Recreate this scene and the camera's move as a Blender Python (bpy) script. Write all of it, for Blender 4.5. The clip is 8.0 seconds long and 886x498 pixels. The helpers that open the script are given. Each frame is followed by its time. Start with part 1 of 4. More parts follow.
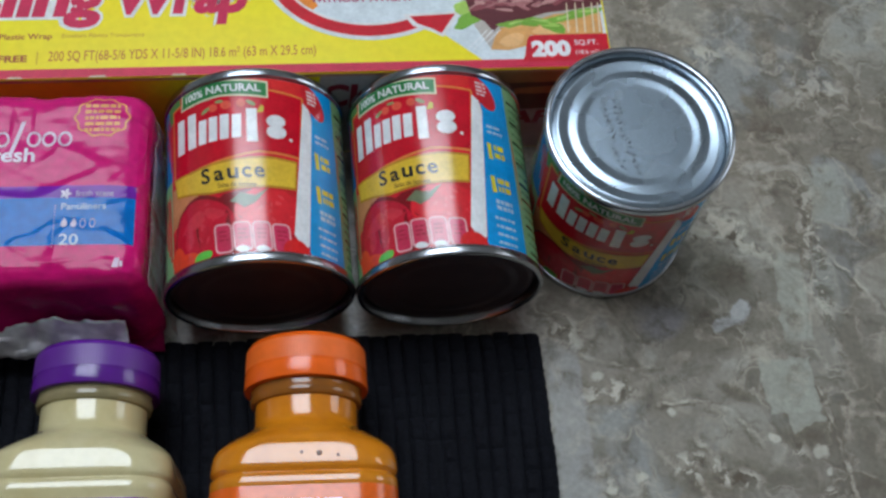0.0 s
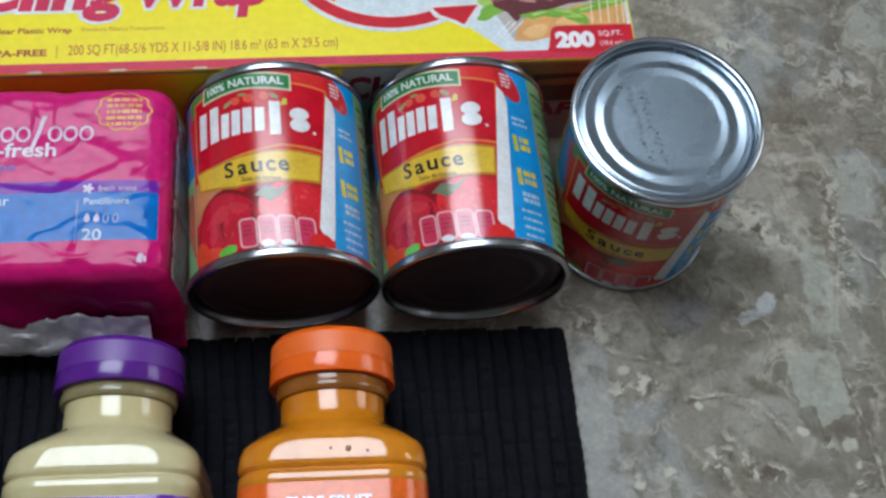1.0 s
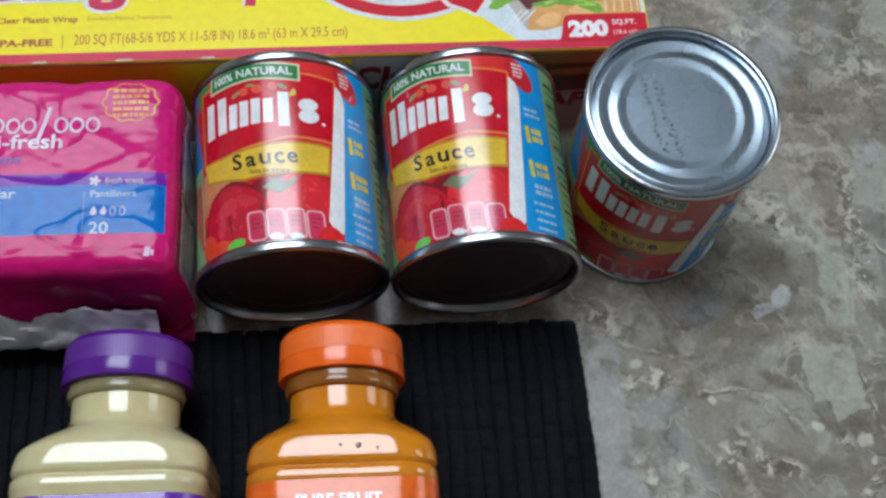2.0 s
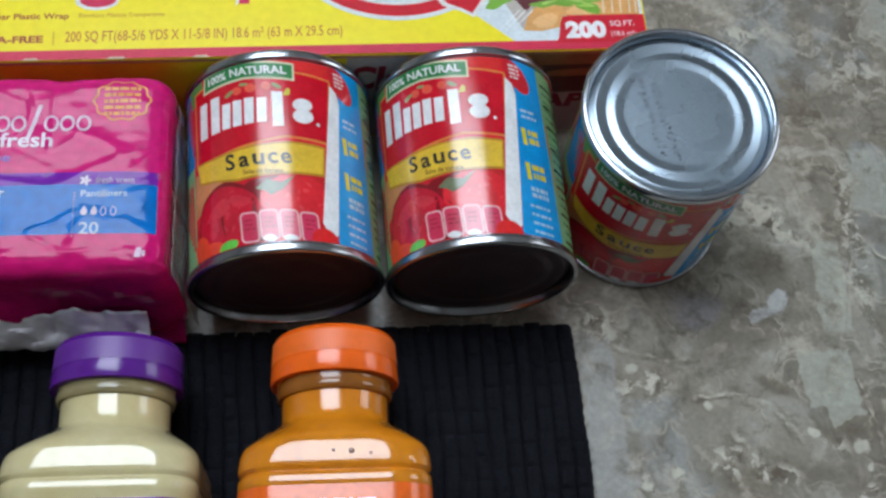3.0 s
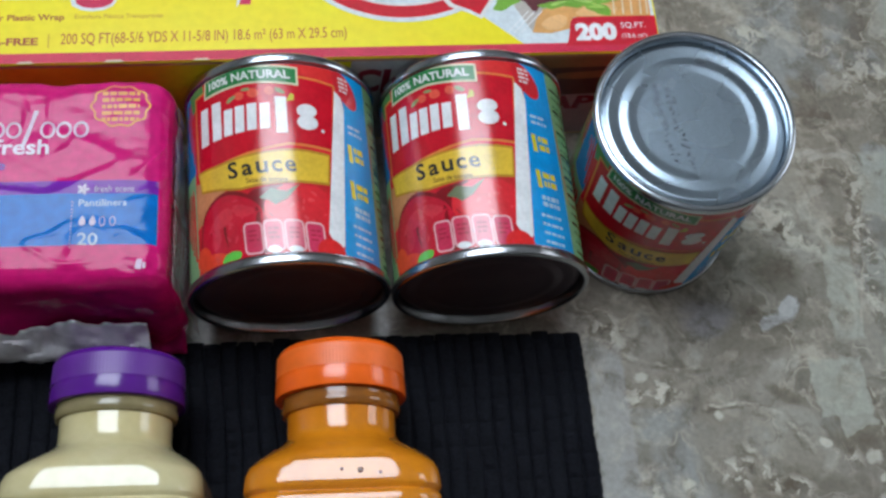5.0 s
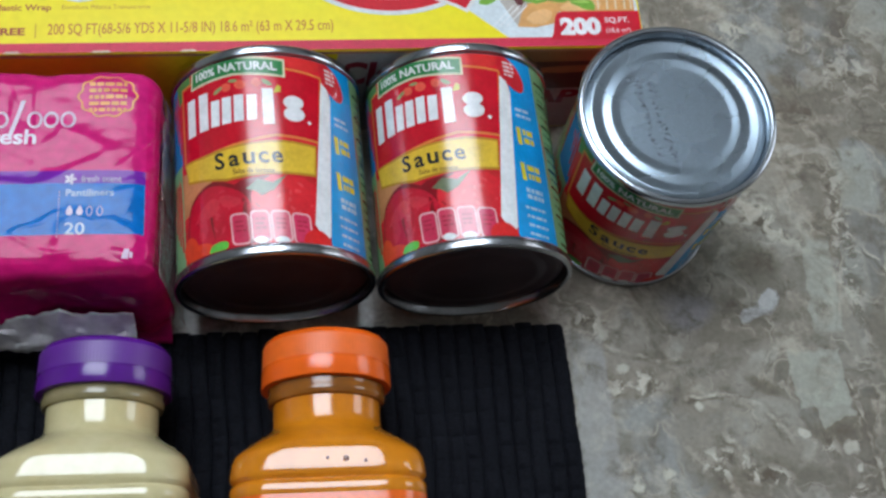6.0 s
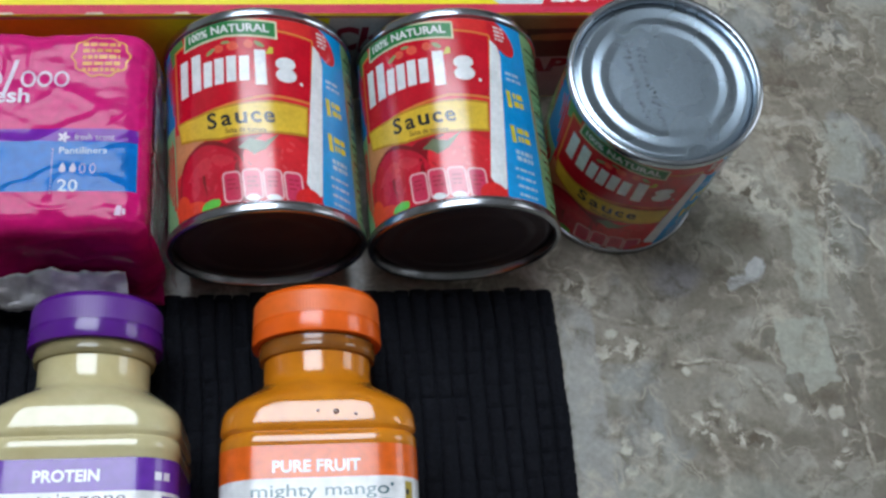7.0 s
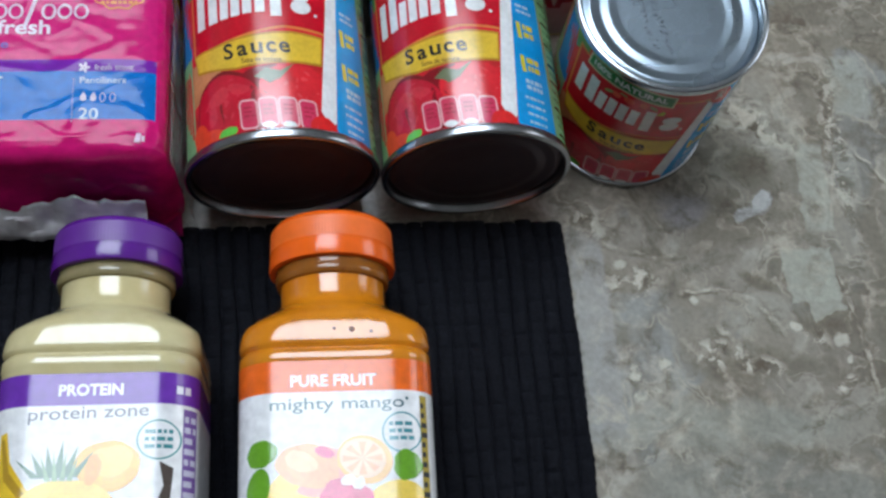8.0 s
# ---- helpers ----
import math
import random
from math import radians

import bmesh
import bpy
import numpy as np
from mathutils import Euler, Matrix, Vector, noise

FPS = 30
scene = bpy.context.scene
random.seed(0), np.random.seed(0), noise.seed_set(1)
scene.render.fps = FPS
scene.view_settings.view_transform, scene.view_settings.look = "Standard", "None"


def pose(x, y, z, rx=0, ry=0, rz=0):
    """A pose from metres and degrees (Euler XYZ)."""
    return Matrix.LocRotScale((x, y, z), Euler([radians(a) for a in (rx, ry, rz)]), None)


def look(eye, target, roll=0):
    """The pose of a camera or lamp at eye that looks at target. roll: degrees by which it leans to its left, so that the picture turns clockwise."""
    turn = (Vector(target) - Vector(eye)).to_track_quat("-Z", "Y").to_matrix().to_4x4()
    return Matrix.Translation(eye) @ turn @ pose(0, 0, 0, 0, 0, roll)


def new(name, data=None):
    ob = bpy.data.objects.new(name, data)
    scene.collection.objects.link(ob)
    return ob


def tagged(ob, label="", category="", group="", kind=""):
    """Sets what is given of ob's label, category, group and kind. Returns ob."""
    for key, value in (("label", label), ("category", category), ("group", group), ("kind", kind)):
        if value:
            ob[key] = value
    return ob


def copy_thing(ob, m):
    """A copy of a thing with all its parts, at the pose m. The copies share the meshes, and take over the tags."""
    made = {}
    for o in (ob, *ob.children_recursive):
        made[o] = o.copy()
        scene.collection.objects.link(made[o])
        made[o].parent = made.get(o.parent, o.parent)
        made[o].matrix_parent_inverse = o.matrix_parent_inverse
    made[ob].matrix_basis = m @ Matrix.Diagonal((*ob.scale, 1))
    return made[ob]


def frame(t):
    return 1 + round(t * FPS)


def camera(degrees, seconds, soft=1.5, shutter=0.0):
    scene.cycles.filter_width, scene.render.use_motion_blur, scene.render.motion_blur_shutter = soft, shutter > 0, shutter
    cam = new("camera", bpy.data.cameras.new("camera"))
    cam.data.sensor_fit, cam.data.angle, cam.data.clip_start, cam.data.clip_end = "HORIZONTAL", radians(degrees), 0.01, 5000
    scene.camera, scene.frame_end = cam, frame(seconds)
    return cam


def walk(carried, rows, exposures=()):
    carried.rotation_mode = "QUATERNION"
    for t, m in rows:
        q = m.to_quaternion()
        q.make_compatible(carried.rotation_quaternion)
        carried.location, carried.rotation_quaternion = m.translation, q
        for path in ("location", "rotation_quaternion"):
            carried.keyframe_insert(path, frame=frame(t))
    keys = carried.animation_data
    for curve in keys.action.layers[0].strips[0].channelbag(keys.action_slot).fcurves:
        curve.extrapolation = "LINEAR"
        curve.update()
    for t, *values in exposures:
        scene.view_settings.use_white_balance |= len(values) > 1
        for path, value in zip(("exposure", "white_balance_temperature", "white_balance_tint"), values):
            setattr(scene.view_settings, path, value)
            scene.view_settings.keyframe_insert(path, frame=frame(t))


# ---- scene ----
cam = camera(42.78, 8.0, soft=2.7)
PATH = [
    (0, (0.01400, -0.01400, 0.41735), (0.02783, 0.17882, 0.01099), 9.94),
    (0.2, (0.01235, -0.01535, 0.41580), (0.02298, 0.17785, 0.00953), 9.02),
    (0.5, (0.01004, -0.01375, 0.41327), (0.02261, 0.17659, 0.00570), 9.51),
    (0.7, (0.00855, -0.01485, 0.41305), (0.02086, 0.17714, 0.00625), 9.21),
    (1, (0.00537, -0.01467, 0.41194), (0.01906, 0.17775, 0.00538), 9.55),
    (1.2, (0.00371, -0.01500, 0.41223), (0.01368, 0.17450, 0.00420), 9.07),
    (1.5, (0.00306, -0.01433, 0.41150), (0.01411, 0.17439, 0.00314), 9.16),
    (1.7, (0.00440, -0.01181, 0.41003), (0.01557, 0.17397, 0.00032), 9.04),
    (2.8, (0.00297, -0.00650, 0.40673), (0.01668, 0.17888, -0.00308), 9.95),
    (3, (0.00247, -0.00575, 0.40525), (0.01764, 0.17943, -0.00461), 10.57),
    (3.2, (0.00074, -0.00516, 0.40500), (0.01458, 0.17735, -0.00609), 10.42),
    (3.5, (0.00215, -0.00429, 0.40442), (0.01861, 0.17788, -0.00673), 10.93),
    (3.7, (0.00153, -0.00351, 0.40393), (0.01910, 0.17773, -0.00758), 11.42),
    (4, (0.00020, -0.00219, 0.40209), (0.01899, 0.17630, -0.01057), 12.10),
    (4.2, (-0.00063, -0.00084, 0.40070), (0.01970, 0.17603, -0.01259), 12.92),
    (4.5, (-0.00304, 0.00568, 0.39916), (0.01760, 0.18354, -0.01368), 12.38),
    (4.7, (-0.00422, 0.00663, 0.39950), (0.01617, 0.18558, -0.01289), 12.18),
    (5.8, (-0.00800, 0.00691, 0.40084), (0.02034, 0.18294, -0.01233), 14.91),
    (6, (-0.00730, 0.00413, 0.40261), (0.02212, 0.18125, -0.01002), 15.18),
    (6.3, (-0.00624, -0.00270, 0.40497), (0.02642, 0.17992, -0.00501), 15.48),
    (6.5, (-0.00635, -0.00750, 0.40535), (0.02428, 0.17428, -0.00516), 15.14),
    (6.7, (-0.00538, -0.00912, 0.40368), (0.02451, 0.16849, -0.00871), 15.51),
    (7, (-0.00569, -0.01062, 0.40033), (0.02727, 0.16819, -0.01131), 16.36),
    (7.2, (-0.00453, -0.01374, 0.40137), (0.02867, 0.16847, -0.00875), 16.38),
    (7.5, (-0.00392, -0.02018, 0.40538), (0.02500, 0.16396, -0.00420), 15.46),
    (7.7, (-0.00375, -0.02342, 0.40444), (0.02539, 0.15456, -0.00783), 15.75),
    (7.8, (-0.00360, -0.02598, 0.40316), (0.02543, 0.14944, -0.01022), 15.52),
    (8, (-0.00447, -0.03007, 0.40181), (0.02493, 0.14019, -0.01369), 15.46),
]
EXPOSURES = [(0.0, -0.48), (0.5, -0.38), (1.0, -0.28), (1.5, -0.23), (7.0, -0.23), (7.5, -0.18), (8.0, -0.15)]
walk(cam, [(t, look(eye, target, roll)) for t, eye, target, roll in PATH], EXPOSURES)

# ---- world and light ----
world = bpy.data.worlds.new("world")
scene.world = world
world.use_nodes = True
wn = world.node_tree.nodes
sky = wn.new("ShaderNodeTexSky")
sky.sky_type, sky.sun_disc, sky.sun_elevation, sky.sun_rotation = "NISHITA", False, radians(45), radians(60)
world.node_tree.links.new(sky.outputs[0], wn["Background"].inputs[0])
wn["Background"].inputs[1].default_value = 0.1
PANEL_LIGHT = 12.0
WINDOW_WATTS = 8.0


# ---- materials ----
def material(name, colour, rough=0.5, metal=0.0, vary=0.12, scale=300.0, bump=0.0, bump_scale=900.0, coat=0.0, second=None, second_scale=40.0, specular=0.5, sheen=0.0):
    """A surface with grain at two scales: fine variation of the colour and broad drift towards the second colour."""
    m = bpy.data.materials.new(name)
    m.use_nodes = True
    nt = m.node_tree
    b = nt.nodes["Principled BSDF"]
    tc = nt.nodes.new("ShaderNodeTexCoord")
    fine = nt.nodes.new("ShaderNodeTexNoise")
    fine.inputs["Scale"].default_value, fine.inputs["Detail"].default_value = scale, 4
    broad = nt.nodes.new("ShaderNodeTexNoise")
    broad.inputs["Scale"].default_value, broad.inputs["Detail"].default_value = second_scale, 3
    nt.links.new(tc.outputs["Object"], fine.inputs["Vector"])
    nt.links.new(tc.outputs["Object"], broad.inputs["Vector"])
    mix = nt.nodes.new("ShaderNodeMixRGB")
    ramp = nt.nodes.new("ShaderNodeValToRGB")
    ramp.color_ramp.elements[0].position, ramp.color_ramp.elements[1].position = 0.35, 0.68
    second = second or tuple(c * 0.86 for c in colour)
    mix.inputs[1].default_value, mix.inputs[2].default_value = (*colour, 1), (*second, 1)
    nt.links.new(broad.outputs["Fac"], ramp.inputs[0])
    nt.links.new(ramp.outputs[0], mix.inputs[0])
    hsv = nt.nodes.new("ShaderNodeHueSaturation")
    mr = nt.nodes.new("ShaderNodeMapRange")
    mr.inputs[1].default_value, mr.inputs[2].default_value = 0.3, 0.7
    mr.inputs[3].default_value, mr.inputs[4].default_value = 1 - vary, 1 + vary
    nt.links.new(fine.outputs["Fac"], mr.inputs[0])
    nt.links.new(mr.outputs[0], hsv.inputs["Value"])
    nt.links.new(mix.outputs[0], hsv.inputs["Color"])
    nt.links.new(hsv.outputs[0], b.inputs["Base Color"])
    rr = nt.nodes.new("ShaderNodeMapRange")
    rr.inputs[3].default_value, rr.inputs[4].default_value = rough * 0.8, min(1, rough * 1.25)
    nt.links.new(broad.outputs["Fac"], rr.inputs[0])
    nt.links.new(rr.outputs[0], b.inputs["Roughness"])
    b.inputs["Metallic"].default_value = metal
    b.inputs["Coat Weight"].default_value = coat
    b.inputs["Coat Roughness"].default_value = 0.06
    b.inputs["Specular IOR Level"].default_value = specular
    b.inputs["Sheen Weight"].default_value = sheen
    if bump:
        bn = nt.nodes.new("ShaderNodeTexNoise")
        bn.inputs["Scale"].default_value, bn.inputs["Detail"].default_value = bump_scale, 3
        nt.links.new(tc.outputs["Object"], bn.inputs["Vector"])
        bp = nt.nodes.new("ShaderNodeBump")
        bp.inputs["Strength"].default_value, bp.inputs["Distance"].default_value = 1.0, bump
        nt.links.new(bn.outputs["Fac"], bp.inputs["Height"])
        nt.links.new(bp.outputs[0], b.inputs["Normal"])
    return m


def banded(name, stops, axis, rough, coat=0.0, bump=0.0, bump_scale=120.0, limit=None):
    """A printed film: colours change at set places along one axis of the thing (metres). limit: (axis, place, colour) for the part beyond."""
    m = material(name, stops[0][1], rough, coat=coat, bump=bump, bump_scale=bump_scale)
    nt = m.node_tree
    tc = nt.nodes.new("ShaderNodeTexCoord")
    sep = nt.nodes.new("ShaderNodeSeparateXYZ")
    nt.links.new(tc.outputs["Object"], sep.inputs[0])
    last = None
    for place, colour in stops:
        mix = nt.nodes.new("ShaderNodeMixRGB")
        mix.inputs[2].default_value = (*colour, 1)
        if last is None:
            mix.inputs[0].default_value = 1.0
        else:
            gt = nt.nodes.new("ShaderNodeMath")
            gt.operation = "GREATER_THAN"
            gt.inputs[1].default_value = place
            nt.links.new(sep.outputs[axis], gt.inputs[0])
            nt.links.new(gt.outputs[0], mix.inputs[0])
            nt.links.new(last.outputs[0], mix.inputs[1])
        last = mix
    if limit:
        mix = nt.nodes.new("ShaderNodeMixRGB")
        gt = nt.nodes.new("ShaderNodeMath")
        gt.operation = "GREATER_THAN"
        gt.inputs[1].default_value = limit[1]
        nt.links.new(sep.outputs[limit[0]], gt.inputs[0])
        nt.links.new(gt.outputs[0], mix.inputs[0])
        nt.links.new(last.outputs[0], mix.inputs[1])
        mix.inputs[2].default_value = (*limit[2], 1)
        last = mix
    hsv = next(n for n in nt.nodes if n.type == "HUE_SAT")
    nt.links.new(last.outputs[0], hsv.inputs["Color"])
    return m


INK = {}


def ink(colour, rough=0.32):
    """A printing ink of that colour, shared by all prints that use it."""
    key = (colour, rough)
    if key not in INK:
        INK[key] = material("printed_ink", colour, rough, vary=0.08, scale=700, second_scale=150, specular=0.75 if rough < 0.2 else 0.25)
    return INK[key]


WHITE, BLACK = (0.8, 0.8, 0.8), (0.02, 0.02, 0.02)
RED, DEEP_RED, TOMATO = (0.6, 0.008, 0.022), (0.58, 0.006, 0.02), (0.66, 0.012, 0.028)
GREEN, PALE_GREEN, BLUE, GOLD = (0.03, 0.2, 0.06), (0.22, 0.42, 0.2), (0.004, 0.31, 0.7), (0.75, 0.48, 0.04)

STEEL = material("tinplate", (0.6, 0.64, 0.69), 0.19, metal=1.0, vary=0.05, scale=900, second=(0.5, 0.54, 0.58))
STEEL_END = material("tinplate_end", (0.41, 0.5, 0.575), 0.27, metal=1.0, vary=0.06, scale=1200, second=(0.37, 0.45, 0.52))
# bottom seam and end: tinplate with shade and dark reflections put into the colour
STEEL_SEAM = material("shaded_seam", (0.42, 0.43, 0.45), 0.24, metal=1.0, vary=0.08, scale=900, second=(0.36, 0.37, 0.385))
STEEL_SHADED_END = material("shaded_end", (0.1, 0.076, 0.092), 0.42, metal=0.4, vary=0.06, scale=1200, second=(0.078, 0.06, 0.072))
CARTON = material("yellow_carton", (0.84, 0.72, 0.014), 0.42, vary=0.04, second=(0.85, 0.68, 0.014), specular=0.25)
LABEL_RED = material("red_label_paper", TOMATO, 0.17, vary=0.18, scale=160, second=(0.5, 0.02, 0.02), second_scale=90, specular=0.75)
CAP_PURPLE = material("purple_cap", (0.11, 0.015, 0.26), 0.16, vary=0.03)
CAP_ORANGE = material("orange_cap", (1.0, 0.15, 0.012), 0.16, vary=0.03)
GRIP_PURPLE = material("purple_knurled_plastic", (0.12, 0.018, 0.275), 0.42, vary=0.05, specular=0.75)
GRIP_ORANGE = material("orange_knurled_plastic", (1.0, 0.17, 0.018), 0.42, vary=0.05, specular=0.6)
JUICE_ORANGE = material("mango_juice_bottle", (0.7, 0.235, 0.01), 0.13, vary=0.04, specular=0.65, coat=0.3, second=(0.58, 0.18, 0.007), second_scale=60)
JUICE_CREAM = material("cream_juice_bottle", (0.6, 0.53, 0.3), 0.13, vary=0.04, specular=0.65, coat=0.3, second=(0.55, 0.46, 0.23), second_scale=60)
COLLAR_ORANGE = material("amber_clear_plastic", (0.3, 0.1, 0.012), 0.14, vary=0.06, specular=0.6, second=(0.22, 0.075, 0.012), second_scale=90)
COLLAR_CREAM = material("olive_clear_plastic", (0.27, 0.22, 0.11), 0.14, vary=0.06, specular=0.6, second=(0.2, 0.165, 0.085), second_scale=90)
RIB = material("black_ribbed_cloth", (0.0056, 0.0062, 0.0092), 0.9, vary=0.5, scale=900, bump=0.0003, bump_scale=1500, specular=0.12)
PAINT = material("wall_paint", (0.4, 0.39, 0.37), 0.8, vary=0.03, scale=30)
CEILING_PAINT = material("ceiling_paint", (0.78, 0.79, 0.8), 0.9, vary=0.03, scale=30)
TILE = material("floor_tile", (0.14, 0.12, 0.1), 0.5, vary=0.1, scale=20)
BASE_WOOD = material("cabinet_wood", (0.2, 0.11, 0.06), 0.5, vary=0.2, scale=30)
FILM = material("clear_film", (0.84, 0.81, 0.83), 0.15, vary=0.1, bump=0.0006, bump_scale=150)
FILM.node_tree.nodes["Principled BSDF"].inputs["Alpha"].default_value = 0.78
CLEAR = material("clear_overwrap", (0.8, 0.8, 0.8), 0.1, bump=0.0005, bump_scale=150)
CLEAR.node_tree.nodes["Principled BSDF"].inputs["Alpha"].default_value = 0.25


def glowing(name, colour, strength):
    m = bpy.data.materials.new(name)
    m.use_nodes = True
    b = m.node_tree.nodes["Principled BSDF"]
    b.inputs["Base Color"].default_value = (*colour, 1)
    b.inputs["Emission Color"].default_value = (*colour, 1)
    b.inputs["Emission Strength"].default_value = strength
    return m


DIFFUSER = glowing("light_diffuser", (0.785, 0.885, 1.0), PANEL_LIGHT)


def stone():
    """Laminate with a print of broken marble: taupe ground, cream veins, grey-blue and greenish pieces."""
    m = material("marble_laminate", (0.2, 0.17, 0.13), 0.22, vary=0.1, scale=500, specular=0.4)
    nt = m.node_tree
    tc = nt.nodes.new("ShaderNodeTexCoord")

    def noise_at(scale, detail, distortion=0.0, offset=(0, 0, 0), grit=0.62):
        mp = nt.nodes.new("ShaderNodeMapping")
        mp.inputs["Location"].default_value = offset
        n = nt.nodes.new("ShaderNodeTexNoise")
        n.inputs["Scale"].default_value, n.inputs["Detail"].default_value, n.inputs["Distortion"].default_value = scale, detail, distortion
        n.inputs["Roughness"].default_value = grit
        nt.links.new(tc.outputs["Object"], mp.inputs[0])
        nt.links.new(mp.outputs[0], n.inputs["Vector"])
        return n.outputs["Fac"]

    def ramped(value, *stops):
        """A plain number that goes from stop to stop as value rises."""
        if len(stops) == 2:
            r = nt.nodes.new("ShaderNodeMapRange")
            for k, v in enumerate((stops[0][0], stops[1][0], stops[0][1], stops[1][1])):
                r.inputs[k + 1].default_value = v
            nt.links.new(value, r.inputs[0])
            return r.outputs[0]
        r = nt.nodes.new("ShaderNodeValToRGB")
        r.color_ramp.elements[0].position, r.color_ramp.elements[0].color = stops[0][0], (0, 0, 0, stops[0][1])
        r.color_ramp.elements[1].position, r.color_ramp.elements[1].color = stops[-1][0], (0, 0, 0, stops[-1][1])
        for p, v in stops[1:-1]:
            r.color_ramp.elements.new(p).color = (0, 0, 0, v)
        nt.links.new(value, r.inputs[0])
        return r.outputs["Alpha"]

    def over(below, colour, mask):
        x = nt.nodes.new("ShaderNodeMixRGB")
        nt.links.new(mask, x.inputs[0])
        nt.links.new(below, x.inputs[1])
        x.inputs[2].default_value = (*colour, 1)
        return x.outputs[0]

    def times(a, b):
        x = nt.nodes.new("ShaderNodeMath")
        x.operation = "MULTIPLY"
        nt.links.new(a, x.inputs[0])
        nt.links.new(b, x.inputs[1])
        return x.outputs[0]

    warp = nt.nodes.new("ShaderNodeTexNoise")
    warp.inputs["Scale"].default_value, warp.inputs["Detail"].default_value, warp.inputs["Roughness"].default_value = 45, 5, 0.5
    nt.links.new(tc.outputs["Object"], warp.inputs["Vector"])
    push = nt.nodes.new("ShaderNodeVectorMath")
    push.operation = "MULTIPLY_ADD"
    push.inputs[1].default_value, push.inputs[2].default_value = (0.022, 0.022, 0), (-0.011, -0.011, 0)
    nt.links.new(warp.outputs["Color"], push.inputs[0])
    bent = nt.nodes.new("ShaderNodeVectorMath")
    nt.links.new(tc.outputs["Object"], bent.inputs[0])
    nt.links.new(push.outputs[0], bent.inputs[1])

    crisp = nt.nodes.new("ShaderNodeTexNoise")
    crisp.inputs["Scale"].default_value, crisp.inputs["Detail"].default_value, crisp.inputs["Roughness"].default_value = 150, 4, 0.5
    nt.links.new(tc.outputs["Object"], crisp.inputs["Vector"])
    nudge = nt.nodes.new("ShaderNodeVectorMath")
    nudge.operation = "MULTIPLY_ADD"
    nudge.inputs[1].default_value, nudge.inputs[2].default_value = (0.006, 0.006, 0), (-0.003, -0.003, 0)
    nt.links.new(crisp.outputs["Color"], nudge.inputs[0])
    ragged = nt.nodes.new("ShaderNodeVectorMath")
    nt.links.new(tc.outputs["Object"], ragged.inputs[0])
    nt.links.new(nudge.outputs[0], ragged.inputs[1])

    def patch(x, y, rx, ry, turn, soft, full, block=False, near=False):
        """A mask for one piece of the marble print, in millimetres, with a ragged edge; block: four-sided, near: less ragged."""
        mp = nt.nodes.new("ShaderNodeMapping")
        mp.vector_type = "TEXTURE"
        mp.inputs["Location"].default_value, mp.inputs["Rotation"].default_value, mp.inputs["Scale"].default_value = (x * 0.001, y * 0.001, 0), (0, 0, radians(turn)), (rx * 0.001, ry * 0.001, 1)
        nt.links.new((ragged if near else bent).outputs[0], mp.inputs[0])
        if block:
            size = nt.nodes.new("ShaderNodeVectorMath")
            size.operation = "ABSOLUTE"
            nt.links.new(mp.outputs[0], size.inputs[0])
            sides = nt.nodes.new("ShaderNodeSeparateXYZ")
            nt.links.new(size.outputs[0], sides.inputs[0])
            most = nt.nodes.new("ShaderNodeMath")
            most.operation = "MAXIMUM"
            nt.links.new(sides.outputs[0], most.inputs[0])
            nt.links.new(sides.outputs[1], most.inputs[1])
            return ramped(most.outputs[0], (1 - soft, full), (1.0, 0))
        flat = nt.nodes.new("ShaderNodeVectorMath")
        flat.operation = "MULTIPLY"
        flat.inputs[1].default_value = (1, 1, 0)
        nt.links.new(mp.outputs[0], flat.inputs[0])
        far = nt.nodes.new("ShaderNodeVectorMath")
        far.operation = "LENGTH"
        nt.links.new(flat.outputs[0], far.inputs[0])
        return ramped(far.outputs["Value"], (1 - soft, full), (1.0, 0))

    base = nt.nodes.new("ShaderNodeRGB")
    base.outputs[0].default_value = (0.228, 0.201, 0.16, 1)
    c = base.outputs[0]
    c = over(c, (0.31, 0.285, 0.24), ramped(noise_at(14, 5, 0.6, grit=0.5), (0.46, 0), (0.54, 0.9)))
    c = over(c, (0.27, 0.275, 0.26), ramped(noise_at(18, 5, 0.6, (3, 1, 0), 0.5), (0.53, 0), (0.58, 0.85)))
    c = over(c, (0.14, 0.115, 0.087), ramped(noise_at(28, 5, 0.6, (7, 2, 0), 0.5), (0.54, 0), (0.63, 0.75)))
    c = over(c, (0.4, 0.37, 0.31), ramped(noise_at(48, 5, 0.6, (9, 4, 0), 0.55), (0.58, 0), (0.66, 0.8)))
    wide = nt.nodes.new("ShaderNodeVectorMath")
    wide.operation = "MULTIPLY_ADD"
    wide.inputs[1].default_value = (0.05, 0.05, 0)
    nt.links.new(warp.outputs["Color"], wide.inputs[0])
    nt.links.new(tc.outputs["Object"], wide.inputs[2])
    for scale, strength in ((21, 0.5), (52, 0.4)):
        cells = nt.nodes.new("ShaderNodeTexVoronoi")
        cells.inputs["Scale"].default_value = scale
        nt.links.new(wide.outputs[0], cells.inputs["Vector"])
        split = nt.nodes.new("ShaderNodeSeparateColor")
        nt.links.new(cells.outputs["Color"], split.inputs[0])
        c = over(c, (0.34, 0.325, 0.275), ramped(split.outputs[0], (0.55, 0), (0.95, strength)))
        c = over(c, (0.15, 0.128, 0.1), ramped(split.outputs[1], (0.6, 0), (0.95, strength)))
        edges = nt.nodes.new("ShaderNodeTexVoronoi")
        edges.feature = "DISTANCE_TO_EDGE"
        edges.inputs["Scale"].default_value = scale
        nt.links.new(wide.outputs[0], edges.inputs["Vector"])
